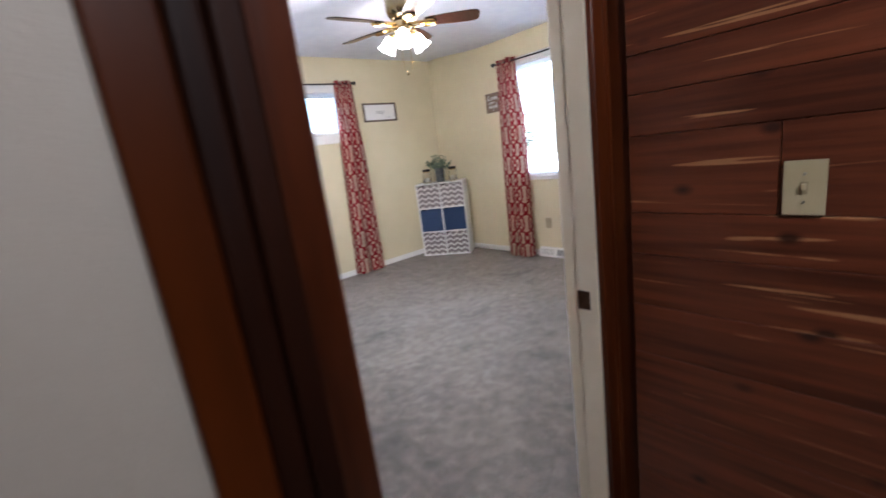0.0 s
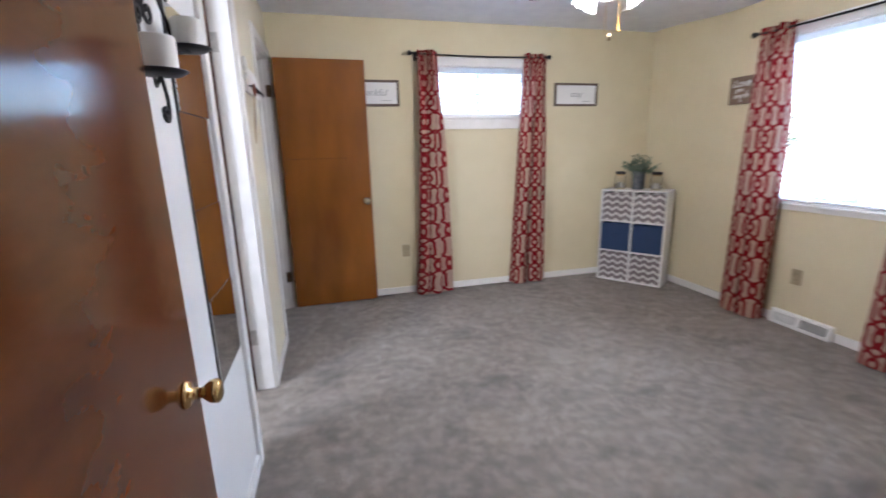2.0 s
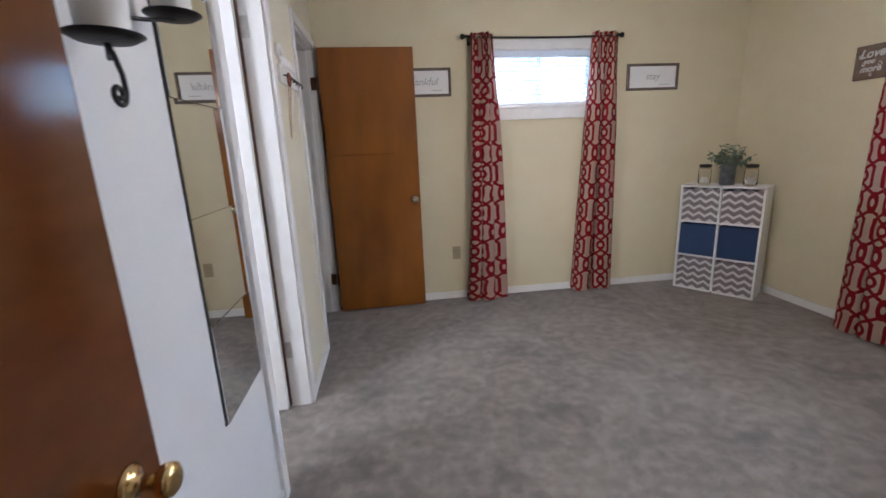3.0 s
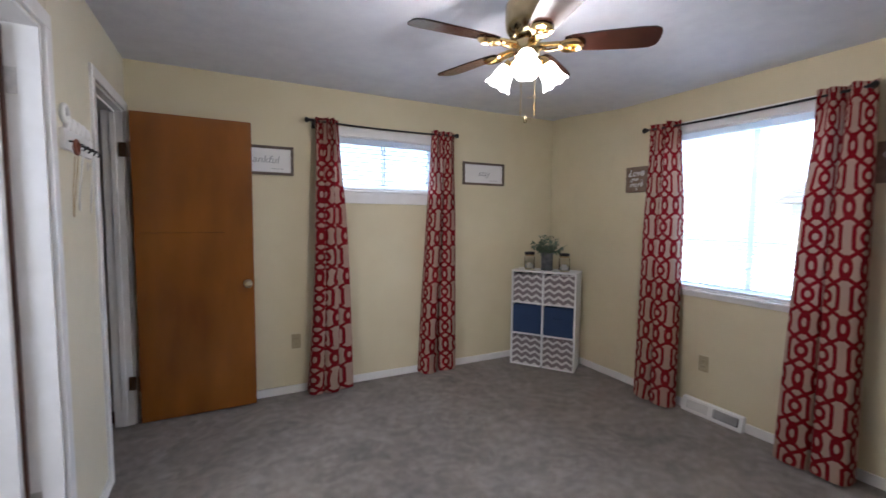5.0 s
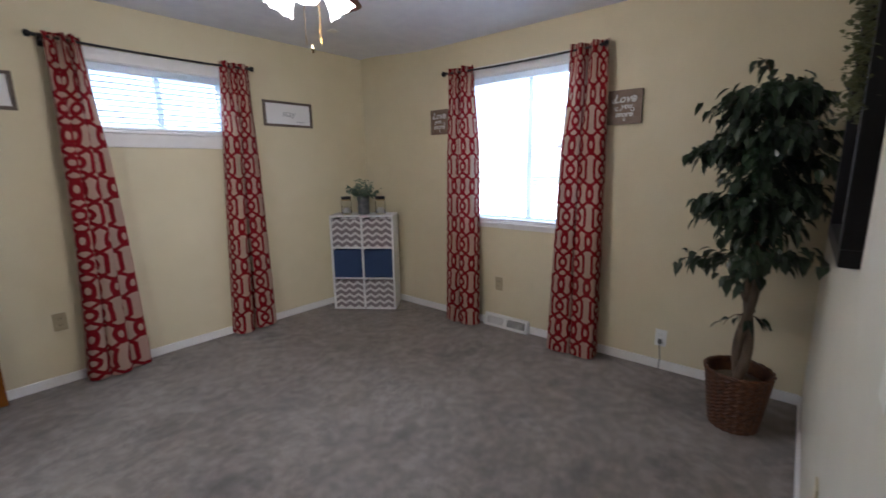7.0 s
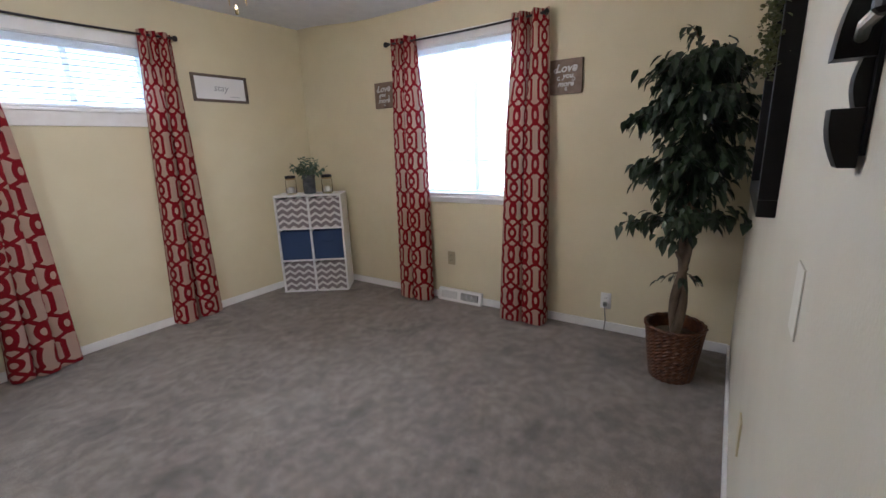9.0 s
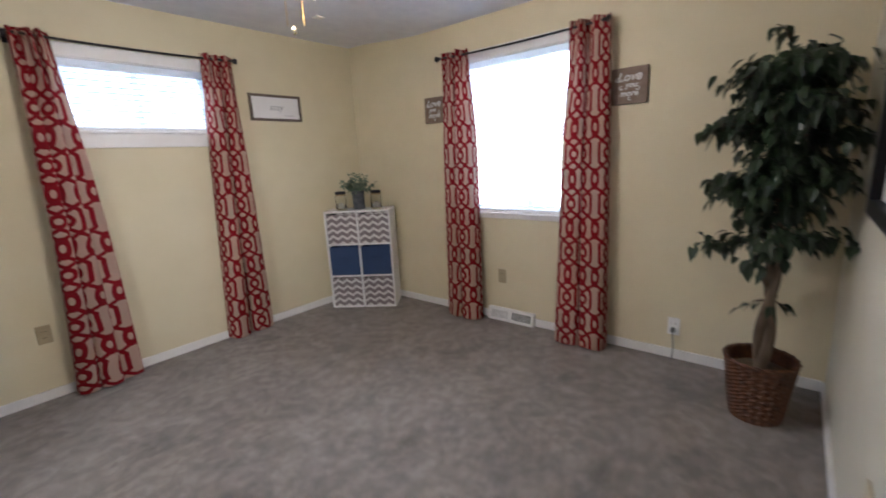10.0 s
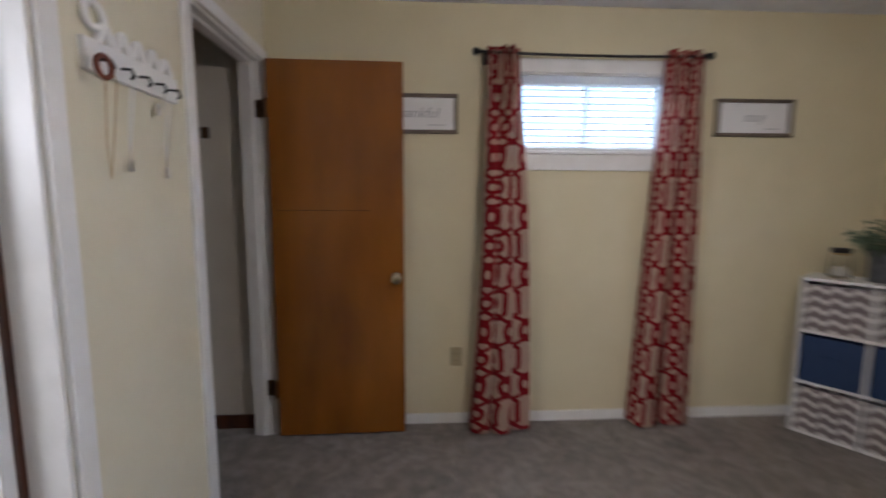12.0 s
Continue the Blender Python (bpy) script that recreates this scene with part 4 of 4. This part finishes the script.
def love_sign(m, w, lines, label):
    s = thing("wooden_sign", m, label, "sign", "wooden word signs")
    part("board", box(-w / 2, w / 2, -0.022, 0, -w / 2, w / 2, 0.002), sign_wood, s)
    for txt, size, x, z in lines:
        text_part(txt, size, white_ink, s, pose(x, -0.0228, z, 90), "lettering", 0.3, 0.0014)
    for cx, cz, r0, a, turns in ((-0.066, 0.036, 0.015, 0.5, 0.9), (0.060, 0.050, 0.017, 2.4, -0.9), (-0.045, -0.012, 0.013, 1.0, 0.8), (0.050, -0.020, 0.014, 2.0, -0.9), (0.006, -0.078, 0.010, 1.2, 0.8)):
        turn = [(cx + r0 * (1 - 0.5 * k / 12) * math.cos(a + 6.28 * turns * k / 12), -0.0232, cz + r0 * (1 - 0.5 * k / 12) * math.sin(a + 6.28 * turns * k / 12)) for k in range(13)]
        part("flourish", tube(turn, 0.0024, 6), white_ink, s)


love_sign(EAST(1.590, 1.712), 0.213, (("Love", 0.072, 0.000, 0.050), ("you", 0.046, 0.012, 0.004), ("more", 0.048, 0.000, -0.045)), "square brown wooden sign with white lettering beside the curtain")
love_sign(EAST(3.150, 1.732), 0.207, (("Love", 0.074, -0.004, 0.050), ("you", 0.042, -0.016, 0.004), ("more", 0.056, -0.002, -0.042)), "square brown wooden sign with white lettering, half behind the curtain")

# mirror of four tiles
mirror = thing("wall_mirror", WEST(1.892, 0), "tall frameless mirror made of four square tiles", "mirror")
for i in range(4):
    z0 = 0.593 + 0.287 * i
    part("mirror_tile", box(-0.156, 0.156, -0.0065, -0.0035, z0, z0 + 0.2862, 0.0006), mirror_glass, mirror, m=pose(0, 0, 0, random.uniform(-0.15, 0.15), 0, random.uniform(-0.25, 0.25)))
part("backing", box(-0.161, 0.158, -0.0035, 0.0, 0.591, 1.743), dark_slot, mirror)

# candle sconce
sconce = thing("candle_sconce", WEST(1.52, 0), "black wrought-iron wall sconce holding two white pillar candles", "sconce")


def scroll(cx, y, cz, r, a0, turns, shrink=0.25):
    n = int(18 * abs(turns)) + 4
    return [(cx + (r * (1 - (1 - shrink) * i / n)) * math.cos(a0 + 2 * math.pi * turns * i / n), y, cz + (r * (1 - (1 - shrink) * i / n)) * math.sin(a0 + 2 * math.pi * turns * i / n)) for i in range(n + 1)]


bm = bmesh.new()
for sx, px, pz in ((-1, -0.115, 1.50), (1, 0.14, 1.60)):
    tube([(0, -0.012, 1.60), (sx * 0.03, -0.03, 1.57), (px * 0.6, -0.05, pz - 0.02), (px, -0.075, pz - 0.006)], 0.0042, 8, bm)
    tube(scroll(px * 0.35, -0.014, 1.76, 0.040 * sx, 0, 1.35), 0.004, 8, bm)
    tube(scroll(px * 0.30, -0.020, 1.66, 0.034 * sx, 1.5, 1.3), 0.0042, 8, bm)
    tube(scroll(px * 0.75, -0.040, pz + 0.125, 0.024 * sx, -0.8, 1.4), 0.0042, 8, bm)
    tube([(px, -0.040, pz - 0.004), (px * 0.86, -0.036, pz + 0.06), (px * 0.62, -0.030, pz + 0.11), (px * 0.3, -0.02, 1.70), (0, -0.012, 1.78)], 0.0042, 8, bm)
tube([(0, -0.012, 1.86), (0.006, -0.012, 1.75), (0, -0.012, 1.66), (-0.01, -0.012, 1.55)], 0.0045, 8, bm)
tube([(-0.115, -0.075, 1.494), (-0.100, -0.074, 1.478), (-0.084, -0.072, 1.452), (-0.078, -0.070, 1.428), (-0.081, -0.070, 1.418)], 0.0042, 8, bm)
tube(scroll(-0.100, -0.070, 1.420, 0.019, 0.1, -1.45), 0.0042, 8, bm)
part("scrollwork", bm, dark_iron, sconce, smooth=True)
for px, pz in ((-0.115, 1.50), (0.14, 1.60)):
    part("candle_plate", lathe([(0.008, -0.006), (0.040, -0.004), (0.054, 0.004), (0.053, 0.006), (0.038, 0.0), (0.005, 0.0)], 28), dark_iron, sconce, m=pose(px, -0.075, pz), smooth=True)
    part("candle", lathe([(0.036, 0), (0.037, 0.003), (0.037, 0.068), (0.035, 0.072), (0.022, 0.067), (0.004, 0.066)], 28), wax, sconce, "white pillar candle", m=pose(px, -0.075, pz + 0.0005), smooth=True)

# key rack on the pier
rack = thing("key_rack", WEST(3.08, 1.69, 0.004), "white word-cut key rack with black hooks on the pier", "key rack")
part("board", box(-0.20, 0.20, -0.018, 0, -0.035, 0.045, 0.004), white_board, rack)
wd = bmesh.new()
tube(scroll(-0.15, -0.009, 0.105, 0.038, -1.2, 1.1, 0.7), 0.010, 8, wd)
tube([(x, -0.009, 0.068 + (0.026 if x < 0.12 else 0.018) * math.sin(95 * x)) for x in np.linspace(-0.15, 0.18, 70)], 0.0115, 8, wd)
part("cut_out_word", wd, white_board, rack, smooth=True)
for i in range(5):
    x = -0.15 + 0.075 * i
    part("hook", tube([(x, -0.016, 0.0), (x, -0.045, -0.002), (x, -0.052, -0.018), (x, -0.044, -0.028)], 0.004, 8), dark_iron, rack)


def lanyard(x, drop, material, label, loop=0.02, fob=True):
    o = thing("key_lanyard", WEST(3.08 + x, 1.69, 0.004), label, "key chain", "keys on the rack")
    pts = [(0, -0.046, -0.022), (loop, -0.04, -0.06), (loop * 0.6, -0.028, -0.5 * drop - 0.05), (0.0, -0.022, -drop), (-loop * 0.6, -0.026, -0.5 * drop - 0.05), (-loop, -0.04, -0.06), (0, -0.046, -0.022)]
    part("strap", tube(pts, 0.0018, 6), material, o)
    if fob:
        part("key", box(-0.012, 0.012, -0.026, -0.022, -drop - 0.035, -drop, 0.003), steel, o)


lanyard(-0.15, 0.30, twine, "long beige strap hanging on the key rack", 0.02, False)
lanyard(-0.07, 0.24, white_plastic, "thin pale cord with a key hanging on the rack", 0.008)
lanyard(0.075, 0.06, steel, "short key ring with keys hanging on the rack", 0.010)
lanyard(0.10, 0.25, white_plastic, "thin pale cord with a tag hanging on the rack", 0.012)
ring = thing("cord_loop", WEST(2.895, 1.665, 0.004), "reddish-brown cord loop hanging on the rack", "cord")
part("loop", tube(scroll(0, -0.05, -0.002, 0.026, 0, 1.0, 1.0), 0.0065, 8), red_cord, ring)

# closet behind the orange door: hook strip seen through the opening
strip = thing("closet_hook", pose(-0.05, 3.95, 1.70, 0, 0, 0), "small dark hook on the closet wall", "hook")
part("hook_plate", box(-0.02, 0.02, 0.235, 0.25, -0.03, 0.03, 0.003), bronze, strip)
structure("baseboard", box(-1.6, XW - 0.115, YA - 0.014, YA - 0.001, 0, 0.08), stained_trim)


# ---- south wall: framed piece with garland, monitor bracket ----
black_frame = thing("black_frame", SOUTH(2.635, 0), "deep black frame with a boxwood garland over its corner", "picture")
part("frame", frame_bm(0.60, 0.95, 0.045, 0.042, 0.003), black_plastic, black_frame, m=pose(0, 0, 1.575))
part("panel", box(-0.255, 0.255, -0.012, -0.002, -0.43, 0.43), white_board, black_frame, m=pose(0, 0, 1.575))
rnd = random.Random(11)
bm = bmesh.new()
for i in range(900):
    s = rnd.random()
    p = Vector((0.285 - 0.12 * s + rnd.gauss(0, 0.022), -0.055 + rnd.gauss(0, 0.014), 1.46 + 0.40 * rnd.random() + rnd.gauss(0, 0.01)))
    leaf(bm, p, rnd, 0.016, flop=0.1)
garland = thing("boxwood_garland", SOUTH(2.635, 0), "dried green boxwood garland hanging over the black frame", "garland")
part("garland_leaves", bm, boxwood, garland)

mount = thing("wall_hook", SOUTH(1.57, 1.33), "black swivel wall holder with curved covers on the pale wall", "wall holder")
part("wall_plate", box(-0.02, 0.02, -0.004, 0, -0.04, 0.12, 0.001), black_plastic, mount)


def curved(z0, z1, y0, y1, x=0.011):
    """A cover between z0 and z1 whose near and far edges run from y0 to y1 (out, in pairs)."""
    bm = bmesh.new()
    n, rings = 7, []
    for k in range(n):
        s = k / (n - 1)
        bow = 0.004 * math.sin(math.pi * s)
        lo, hi = y0[0] + (y1[0] - y0[0]) * s, y0[1] + (y1[1] - y0[1]) * s + bow
        rings.append([bm.verts.new((sx, -y, z0 + (z1 - z0) * s)) for sx, y in ((-x, lo), (x, lo), (x, hi), (-x, hi))])
    for r, q in zip(rings, rings[1:]):
        for i in range(4):
            bm.faces.new((r[i], r[(i + 1) % 4], q[(i + 1) % 4], q[i]))
    bm.faces.new(rings[0][::-1])
    bm.faces.new(rings[-1])
    return bm


part("lower_cover", curved(-0.052, 0.006, (0.0045, 0.019), (0.0045, 0.031), 0.016), black_plastic, mount)
part("middle_cover", curved(0.0065, 0.052, (0.0045, 0.013), (0.0045, 0.013), 0.011), black_plastic, mount)
part("upper_cover", curved(0.0525, 0.135, (0.0045, 0.036), (0.0045, 0.019), 0.016), black_plastic, mount)
part("arm", tube([(0.012, -0.018, 0.07), (0.06, -0.024, 0.074), (0.115, -0.02, 0.08)], 0.0055, 10), steel, mount, "dark steel arm")
part("arm_knuckle", lathe([(0.010, 0), (0.014, 0.004), (0.014, 0.018), (0.010, 0.022)], 16), black_plastic, mount, m=pose(0.12, -0.018, 0.07))

# ---- smoke detector marks on the ceiling ----
patch = thing("ceiling_junction_cover", pose(3.14, 3.60, CEIL), "small white square cover on the ceiling", "ceiling cover")
part("cover_plate", box(-0.035, 0.035, -0.035, 0.035, -0.012, 0, 0.003), white_plastic, patch)


# ---- ceiling fan ----
FX, FY = 2.02, 2.24
fan = thing("ceiling_fan", pose(FX, FY, 0), "five-blade ceiling fan with antique brass body and three lit frosted shades", "ceiling fan")
part("canopy", lathe([(0.05, 2.335), (0.085, 2.35), (0.092, 2.39), (0.092, CEIL)], 32), fan_metal, fan, smooth=True)
part("motor_housing", lathe([(0.05, 2.165), (0.070, 2.172), (0.088, 2.20), (0.095, 2.235), (0.095, 2.30), (0.085, 2.325), (0.052, 2.335)], 36), fan_metal, fan, smooth=True)
part("switch_housing", lathe([(0.03, 2.085), (0.052, 2.092), (0.060, 2.12), (0.058, 2.15), (0.05, 2.166)], 32), fan_metal, fan, smooth=True)
for i, deg in enumerate((-39, 33, 105, 177, 249)):
    base = pose(0, 0, 0, 0, 0, deg)
    arm = bmesh.new()
    box(0.045, 0.150, -0.014, 0.014, 2.132, 2.146, 0.004, arm)
    lathe([(0.018, 0.010), (0.021, 0.000), (0.031, -0.006), (0.042, 0.000), (0.044, 0.010), (0.036, 0.014)], 28, arm, pose(0.182, 0, 2.122) @ pose(0, 0, 0, -12) @ Matrix.Diagonal((1.25, 1, 1, 1)))
    lathe([(0.004, -0.006), (0.010, -0.004), (0.011, 0.008)], 16, arm, pose(0.182, 0, 2.122) @ pose(0, 0, 0, -12))
    tube([(0.05, 0, 2.128), (0.09, 0.006, 2.118), (0.13, 0.004, 2.122), (0.145, 0, 2.128)], 0.007, 8, arm)
    part("blade_arm", arm, brass, fan, m=base, smooth=False)
    bm = bmesh.new()
    outline = [(0.155, 0.040), (0.19, 0.052), (0.30, 0.063), (0.45, 0.069), (0.50, 0.066), (0.522, 0.052), (0.53, 0.030)]
    pts = outline + [(x, -y) for x, y in outline[::-1]]
    vs = [bm.verts.new((x, y, 0)) for x, y in pts]
    f = bm.faces.new(vs)
    made = bmesh.ops.extrude_face_region(bm, geom=[f])["geom"]
    for v in made:
        if isinstance(v, bmesh.types.BMVert):
            v.co.z += 0.006
    part("blade", bm, blade_wood, fan, m=base @ pose(0, 0, 2.138, -12))
aim = 232
for i in range(3):
    m = pose(0, 0, 2.092, 0, 0, aim + 120 * i) @ pose(0.055, 0, 0, 0, 0, 0)
    part("light_arm", tube([m @ Vector((-0.03, 0, 0.005)), m @ Vector((0.01, 0, 0.0)), m @ Vector((0.03, 0, -0.012))], 0.010, 8), fan_metal, fan)
    part("socket", lathe([(0.022, -0.012), (0.024, 0.0), (0.018, 0.016)], 20), brass, fan, m=m @ pose(0.032, 0, -0.012, 0, -36))
    shade = lathe([(0.024, 0), (0.032, -0.014), (0.036, -0.036), (0.041, -0.062), (0.053, -0.086), (0.0515, -0.087), (0.039, -0.062), (0.034, -0.036), (0.028, -0.014), (0.018, -0.004)], 28)
    for v in shade.verts:
        v.co *= 1.13
        if v.co.z < -0.09:
            v.co.z -= 0.004 * math.cos(7 * math.atan2(v.co.y, v.co.x))
    part("shade", shade, shade_glow, fan, "frosted glass tulip shade, lit", m=m @ pose(0.036, 0, -0.018, 0, -36), smooth=True)
    p = pose(FX, FY, 0) @ m @ pose(0.036, 0, -0.018, 0, -36) @ Vector((0, 0, -0.16))
    lamp("fan_bulb", "POINT", 2.4, pose(*p), (1, 0.86, 0.70), 0.04)
for dx, dy, z in ((-0.018, 0.012, 1.815), (0.030, -0.022, 1.818)):
    ch = bmesh.new()
    tube([(dx, dy, 2.09), (dx, dy, z + 0.03)], 0.0014, 5, ch)
    part("pull_chain", ch, brass, fan)
    part("chain_pull", lathe([(0.003, z), (0.007, z + 0.004), (0.006, z + 0.02), (0.002, z + 0.03)], 12), fan_metal, fan, smooth=True)


# ---- ficus in a basket ----
PX, PY = 3.465, 0.80
pot = thing("wicker_basket", pose(PX, PY, 0) @ Matrix.Diagonal((0.95, 0.95, 0.95, 1)), "round brown wicker basket on the carpet", "basket")
bm = bmesh.new()
seg, rows = 60, 30
ring = []
for j in range(rows + 1):
    z = 0.320 * j / rows
    r0 = 0.116 + 0.042 * (j / rows) ** 0.9
    ring.append([bm.verts.new(((r0 + 0.0035 * math.sin(math.pi * (i % 60) / 1.5 + math.pi * (j % 2)) + 0.002 * math.sin(j * 2.1)) * math.cos(2 * math.pi * i / seg), (r0 + 0.0035 * math.sin(math.pi * (i % 60) / 1.5 + math.pi * (j % 2))) * math.sin(2 * math.pi * i / seg), z)) for i in range(seg)])
inner = [[bm.verts.new((r * math.cos(2 * math.pi * i / seg), r * math.sin(2 * math.pi * i / seg), z)) for i in range(seg)] for r, z in ((0.146, 0.320), (0.136, 0.21))]
for a, b in zip(ring + inner, (ring + inner)[1:]):
    for i in range(seg):
        bm.faces.new((a[i], a[(i + 1) % seg], b[(i + 1) % seg], b[i]))
bm.faces.new(ring[0][::-1])
part("basket_body", bm, wicker, pot)
rim = bmesh.new()
for k in range(2):
    tube([((0.155 + 0.006 * math.sin(9 * a + 3.14 * k)) * math.cos(a), (0.155 + 0.006 * math.sin(9 * a + 3.14 * k)) * math.sin(a), 0.323 + 0.005 * math.cos(9 * a + 3.14 * k)) for a in np.linspace(0, 2 * math.pi, 73)], 0.0065, 6, rim)
part("braided_rim", rim, wicker, pot)
part("filler", lathe([(0.139, 0.250), (0.12, 0.262), (0.06, 0.272), (0.01, 0.270)], 24), moss, pot)

tree = thing("artificial_ficus_tree", pose(PX, PY, 0.255), "dark green artificial ficus tree standing in a wicker basket", "plant")
rnd = random.Random(21)
tr = bmesh.new()
for k in range(2):
    tube([((0.024 - 0.012 * z) * math.cos(9 * z + 3.14 * k) + 0.02 * z, (0.024 - 0.012 * z) * math.sin(9 * z + 3.14 * k) - 0.02 * z, z) for z in np.linspace(0, 1.25, 50)], 0.025, 10, tr, 0.008)
for z, a in ((0.12, 0.6), (0.27, 2.6), (0.36, 4.4), (0.44, 1.2)):
    tube([(0, 0, z - 0.03), (0.022 * math.cos(a), 0.022 * math.sin(a), z), (0.034 * math.cos(a), 0.034 * math.sin(a), z + 0.02)], 0.014, 8, tr, 0.007)
part("trunk", tr, bark, tree, smooth=True)
crown = bmesh.new()


def ficus_branch(z, a, reach, leaves, spread=0.030, rise=0.06):
    """A branch that leaves the trunk, arches out and hangs at its tip, with drooping leaves round it."""
    pts = []
    for k in range(7):
        t = k / 6
        p = Vector((0.01 + reach * t * math.cos(a), reach * t * math.sin(a), z - 0.10 + rise * 2.6 * t - 0.13 * t * t))
        p.y, p.x = max(p.y, YS + 0.05 - PY), min(p.x, XB - 0.05 - PX)
        pts.append(p)
    part("branch", tube(pts, 0.005, 5, None, 0.0018), bark, tree)
    for j in range(leaves):
        t = 6 * rnd.uniform(0.30, 1.0) ** 0.8
        k = min(5, int(t))
        p = pts[k].lerp(pts[k + 1], t - k) + Vector((rnd.gauss(0, spread), rnd.gauss(0, spread), rnd.gauss(0, spread * 0.7)))
        p.y = max(p.y, YS + 0.02 - PY)
        d = Vector((math.cos(a), math.sin(a), 0)) * 0.6 + Vector((rnd.uniform(-0.7, 0.7), rnd.uniform(-0.7, 0.7), rnd.uniform(-1.1, 0.1)))
        leaf(crown, p, rnd, 0.053, d.normalized(), 0.55)


for z, reach, count, leaves in ((1.44, 0.19, 12, 44), (1.22, 0.25, 14, 48), (0.98, 0.24, 12, 46), (0.72, 0.25, 7, 26)):
    for i in range(count):
        a = 2 * math.pi * (i + rnd.uniform(-0.3, 0.3)) / count
        ficus_branch(z + rnd.uniform(-0.075, 0.075), a, reach * rnd.uniform(0.6, 1.05), leaves, 0.036)
ficus_branch(0.68, 1.75, 0.31, 22, 0.022)
ficus_branch(0.72, 3.1, 0.30, 30)
ficus_branch(1.23, 1.65, 0.29, 44)
ficus_branch(0.97, 1.5, 0.28, 44)
ficus_branch(1.53, 2.2, 0.09, 9, 0.012, 0.10)
for a in (0.4, 1.7, 3.4, 4.9):
    ficus_branch(0.43, a, 0.09, 3, 0.008, 0.03)
for i in range(620):
    z = rnd.uniform(0.74, 1.45)
    a, q = rnd.uniform(0, 6.28), rnd.uniform(0.02, 0.17)
    d = Vector((math.cos(a) * 0.5, math.sin(a) * 0.5, rnd.uniform(-1.0, 0.1)))
    leaf(crown, Vector((q * math.cos(a) + 0.01, q * math.sin(a), z)), rnd, 0.056, d.normalized(), 0.5)
part("crown", crown, ficus, tree)


# ---- outdoors ----
structure("ground", box(-60, 80, -60, 80, -0.75, -0.7), lawn, "mown lawn running out to the neighbouring gardens")
fence = thing("vinyl_fence", pose(8.2, 2.0, -0.7), "white vinyl garden fence beyond the large window", "fence")
for i in range(9):
    y = -8.0 + 2.0 * i
    part("post", box(-0.06, 0.06, y - 0.06, y + 0.06, 0, 1.70, 0.01), vinyl, fence)
slat = finish("slat", box(-0.012, 0.012, -0.07, 0.07, 0.06, 1.60, 0.003, seg=1), vinyl)
for i in range(100):
    s = new("slat", slat)
    s.parent, s.location = fence, (0, -7.85 + 0.155 * i, 0)
for z in (0.15, 1.52):
    part("rail", box(-0.03, 0.03, -8, 8, z, z + 0.10, 0.004), vinyl, fence)
house = thing("neighbour_house", pose(22, 4, -0.7), "pale neighbouring house with a dark shingle roof", "house")
part("wall", box(0, 8, -6, 6, 0, 2.9), siding, house)
rf = bmesh.new()
a = [rf.verts.new(p) for p in ((-0.5, -6.5, 2.85), (8.5, -6.5, 2.85), (4, -6.5, 4.6))]
b = [rf.verts.new(p) for p in ((-0.5, 6.5, 2.85), (8.5, 6.5, 2.85), (4, 6.5, 4.6))]
rf.faces.new(a)
rf.faces.new(b[::-1])
for i in range(3):
    rf.faces.new((a[i], b[i], b[(i + 1) % 3], a[(i + 1) % 3]))
part("roof", rf, shingle, house)
for y in (-3.4, 2.6):
    w = part("window", frame_bm(1.2, 1.1, 0.07, 0.05), white_trim, house, m=pose(0, y, 1.6, 0, 0, -90))
    part("pane", box(-0.53, 0.53, -0.02, -0.005, -0.48, 0.48), dark_slot, w)


def garden_tree(x, y, h, seed):
    rnd = random.Random(seed)
    t = thing("garden_tree", pose(x, y, -0.7), "leafy garden tree beyond the window", "tree", "garden trees")
    tk = tube([(0, 0, 0), (0.06, 0.02, h * 0.3), (0.0, 0.05, h * 0.6)], 0.16, 10, None, 0.07)
    for i in range(7):
        a = rnd.uniform(0, 6.28)
        tube([(0.02, 0.03, h * 0.35 + 0.05 * i), (0.5 * math.cos(a), 0.5 * math.sin(a), h * 0.5 + 0.06 * i), (1.1 * math.cos(a), 1.1 * math.sin(a), h * 0.66 + 0.08 * i)], 0.05, 6, tk, 0.015)
    part("trunk", tk, tree_bark, t)
    cr = bmesh.new()
    for i in range(2600):
        a, z = rnd.uniform(0, 6.28), rnd.uniform(0.34, 1.0)
        r = 1.5 * math.sqrt(max(0.02, 1 - ((z - 0.62) / 0.4) ** 2)) * rnd.random() ** 0.4 * (0.8 + 0.3 * math.sin(3 * a + 7 * z))
        leaf(cr, Vector((r * math.cos(a), r * math.sin(a), z * h)), rnd, 0.2)
    part("crown", cr, outer_leaves, t)


garden_tree(17.0, 14.2, 3.8, 3)
garden_tree(19.0, -3.0, 4.2, 4)

# ---- cedar boards of the hall wall ----
wall = thing("cedar_boarding", pose(1.24, 0, 0), "reddish aromatic cedar boards with pale sapwood streaks and dark knots", "wall boarding")
wall["kind"] = "structure"
edges = (0.0, 0.211, 0.415, 0.622, 0.775, 0.927, 1.045, 1.25, 1.356, 1.453, 1.62, 1.78, 1.90, 2.08, 2.25, CEIL)
rnd = random.Random(8)
for i, (z0, z1) in enumerate(zip(edges, edges[1:])):
    cuts = [0.343, 0.011 if i == 6 else rnd.uniform(-1.6, -0.6), rnd.uniform(-2.2, -1.8), -2.6]
    for y1, y0 in zip(cuts, cuts[1:]):
        b = part("board", box(0, 0.018, y0 + 0.0008, y1 - 0.0008, z0 + 0.0006, z1 - 0.0006, 0.0016, seg=1), cedar, wall)
        b.location.x = rnd.uniform(0, 0.0012)
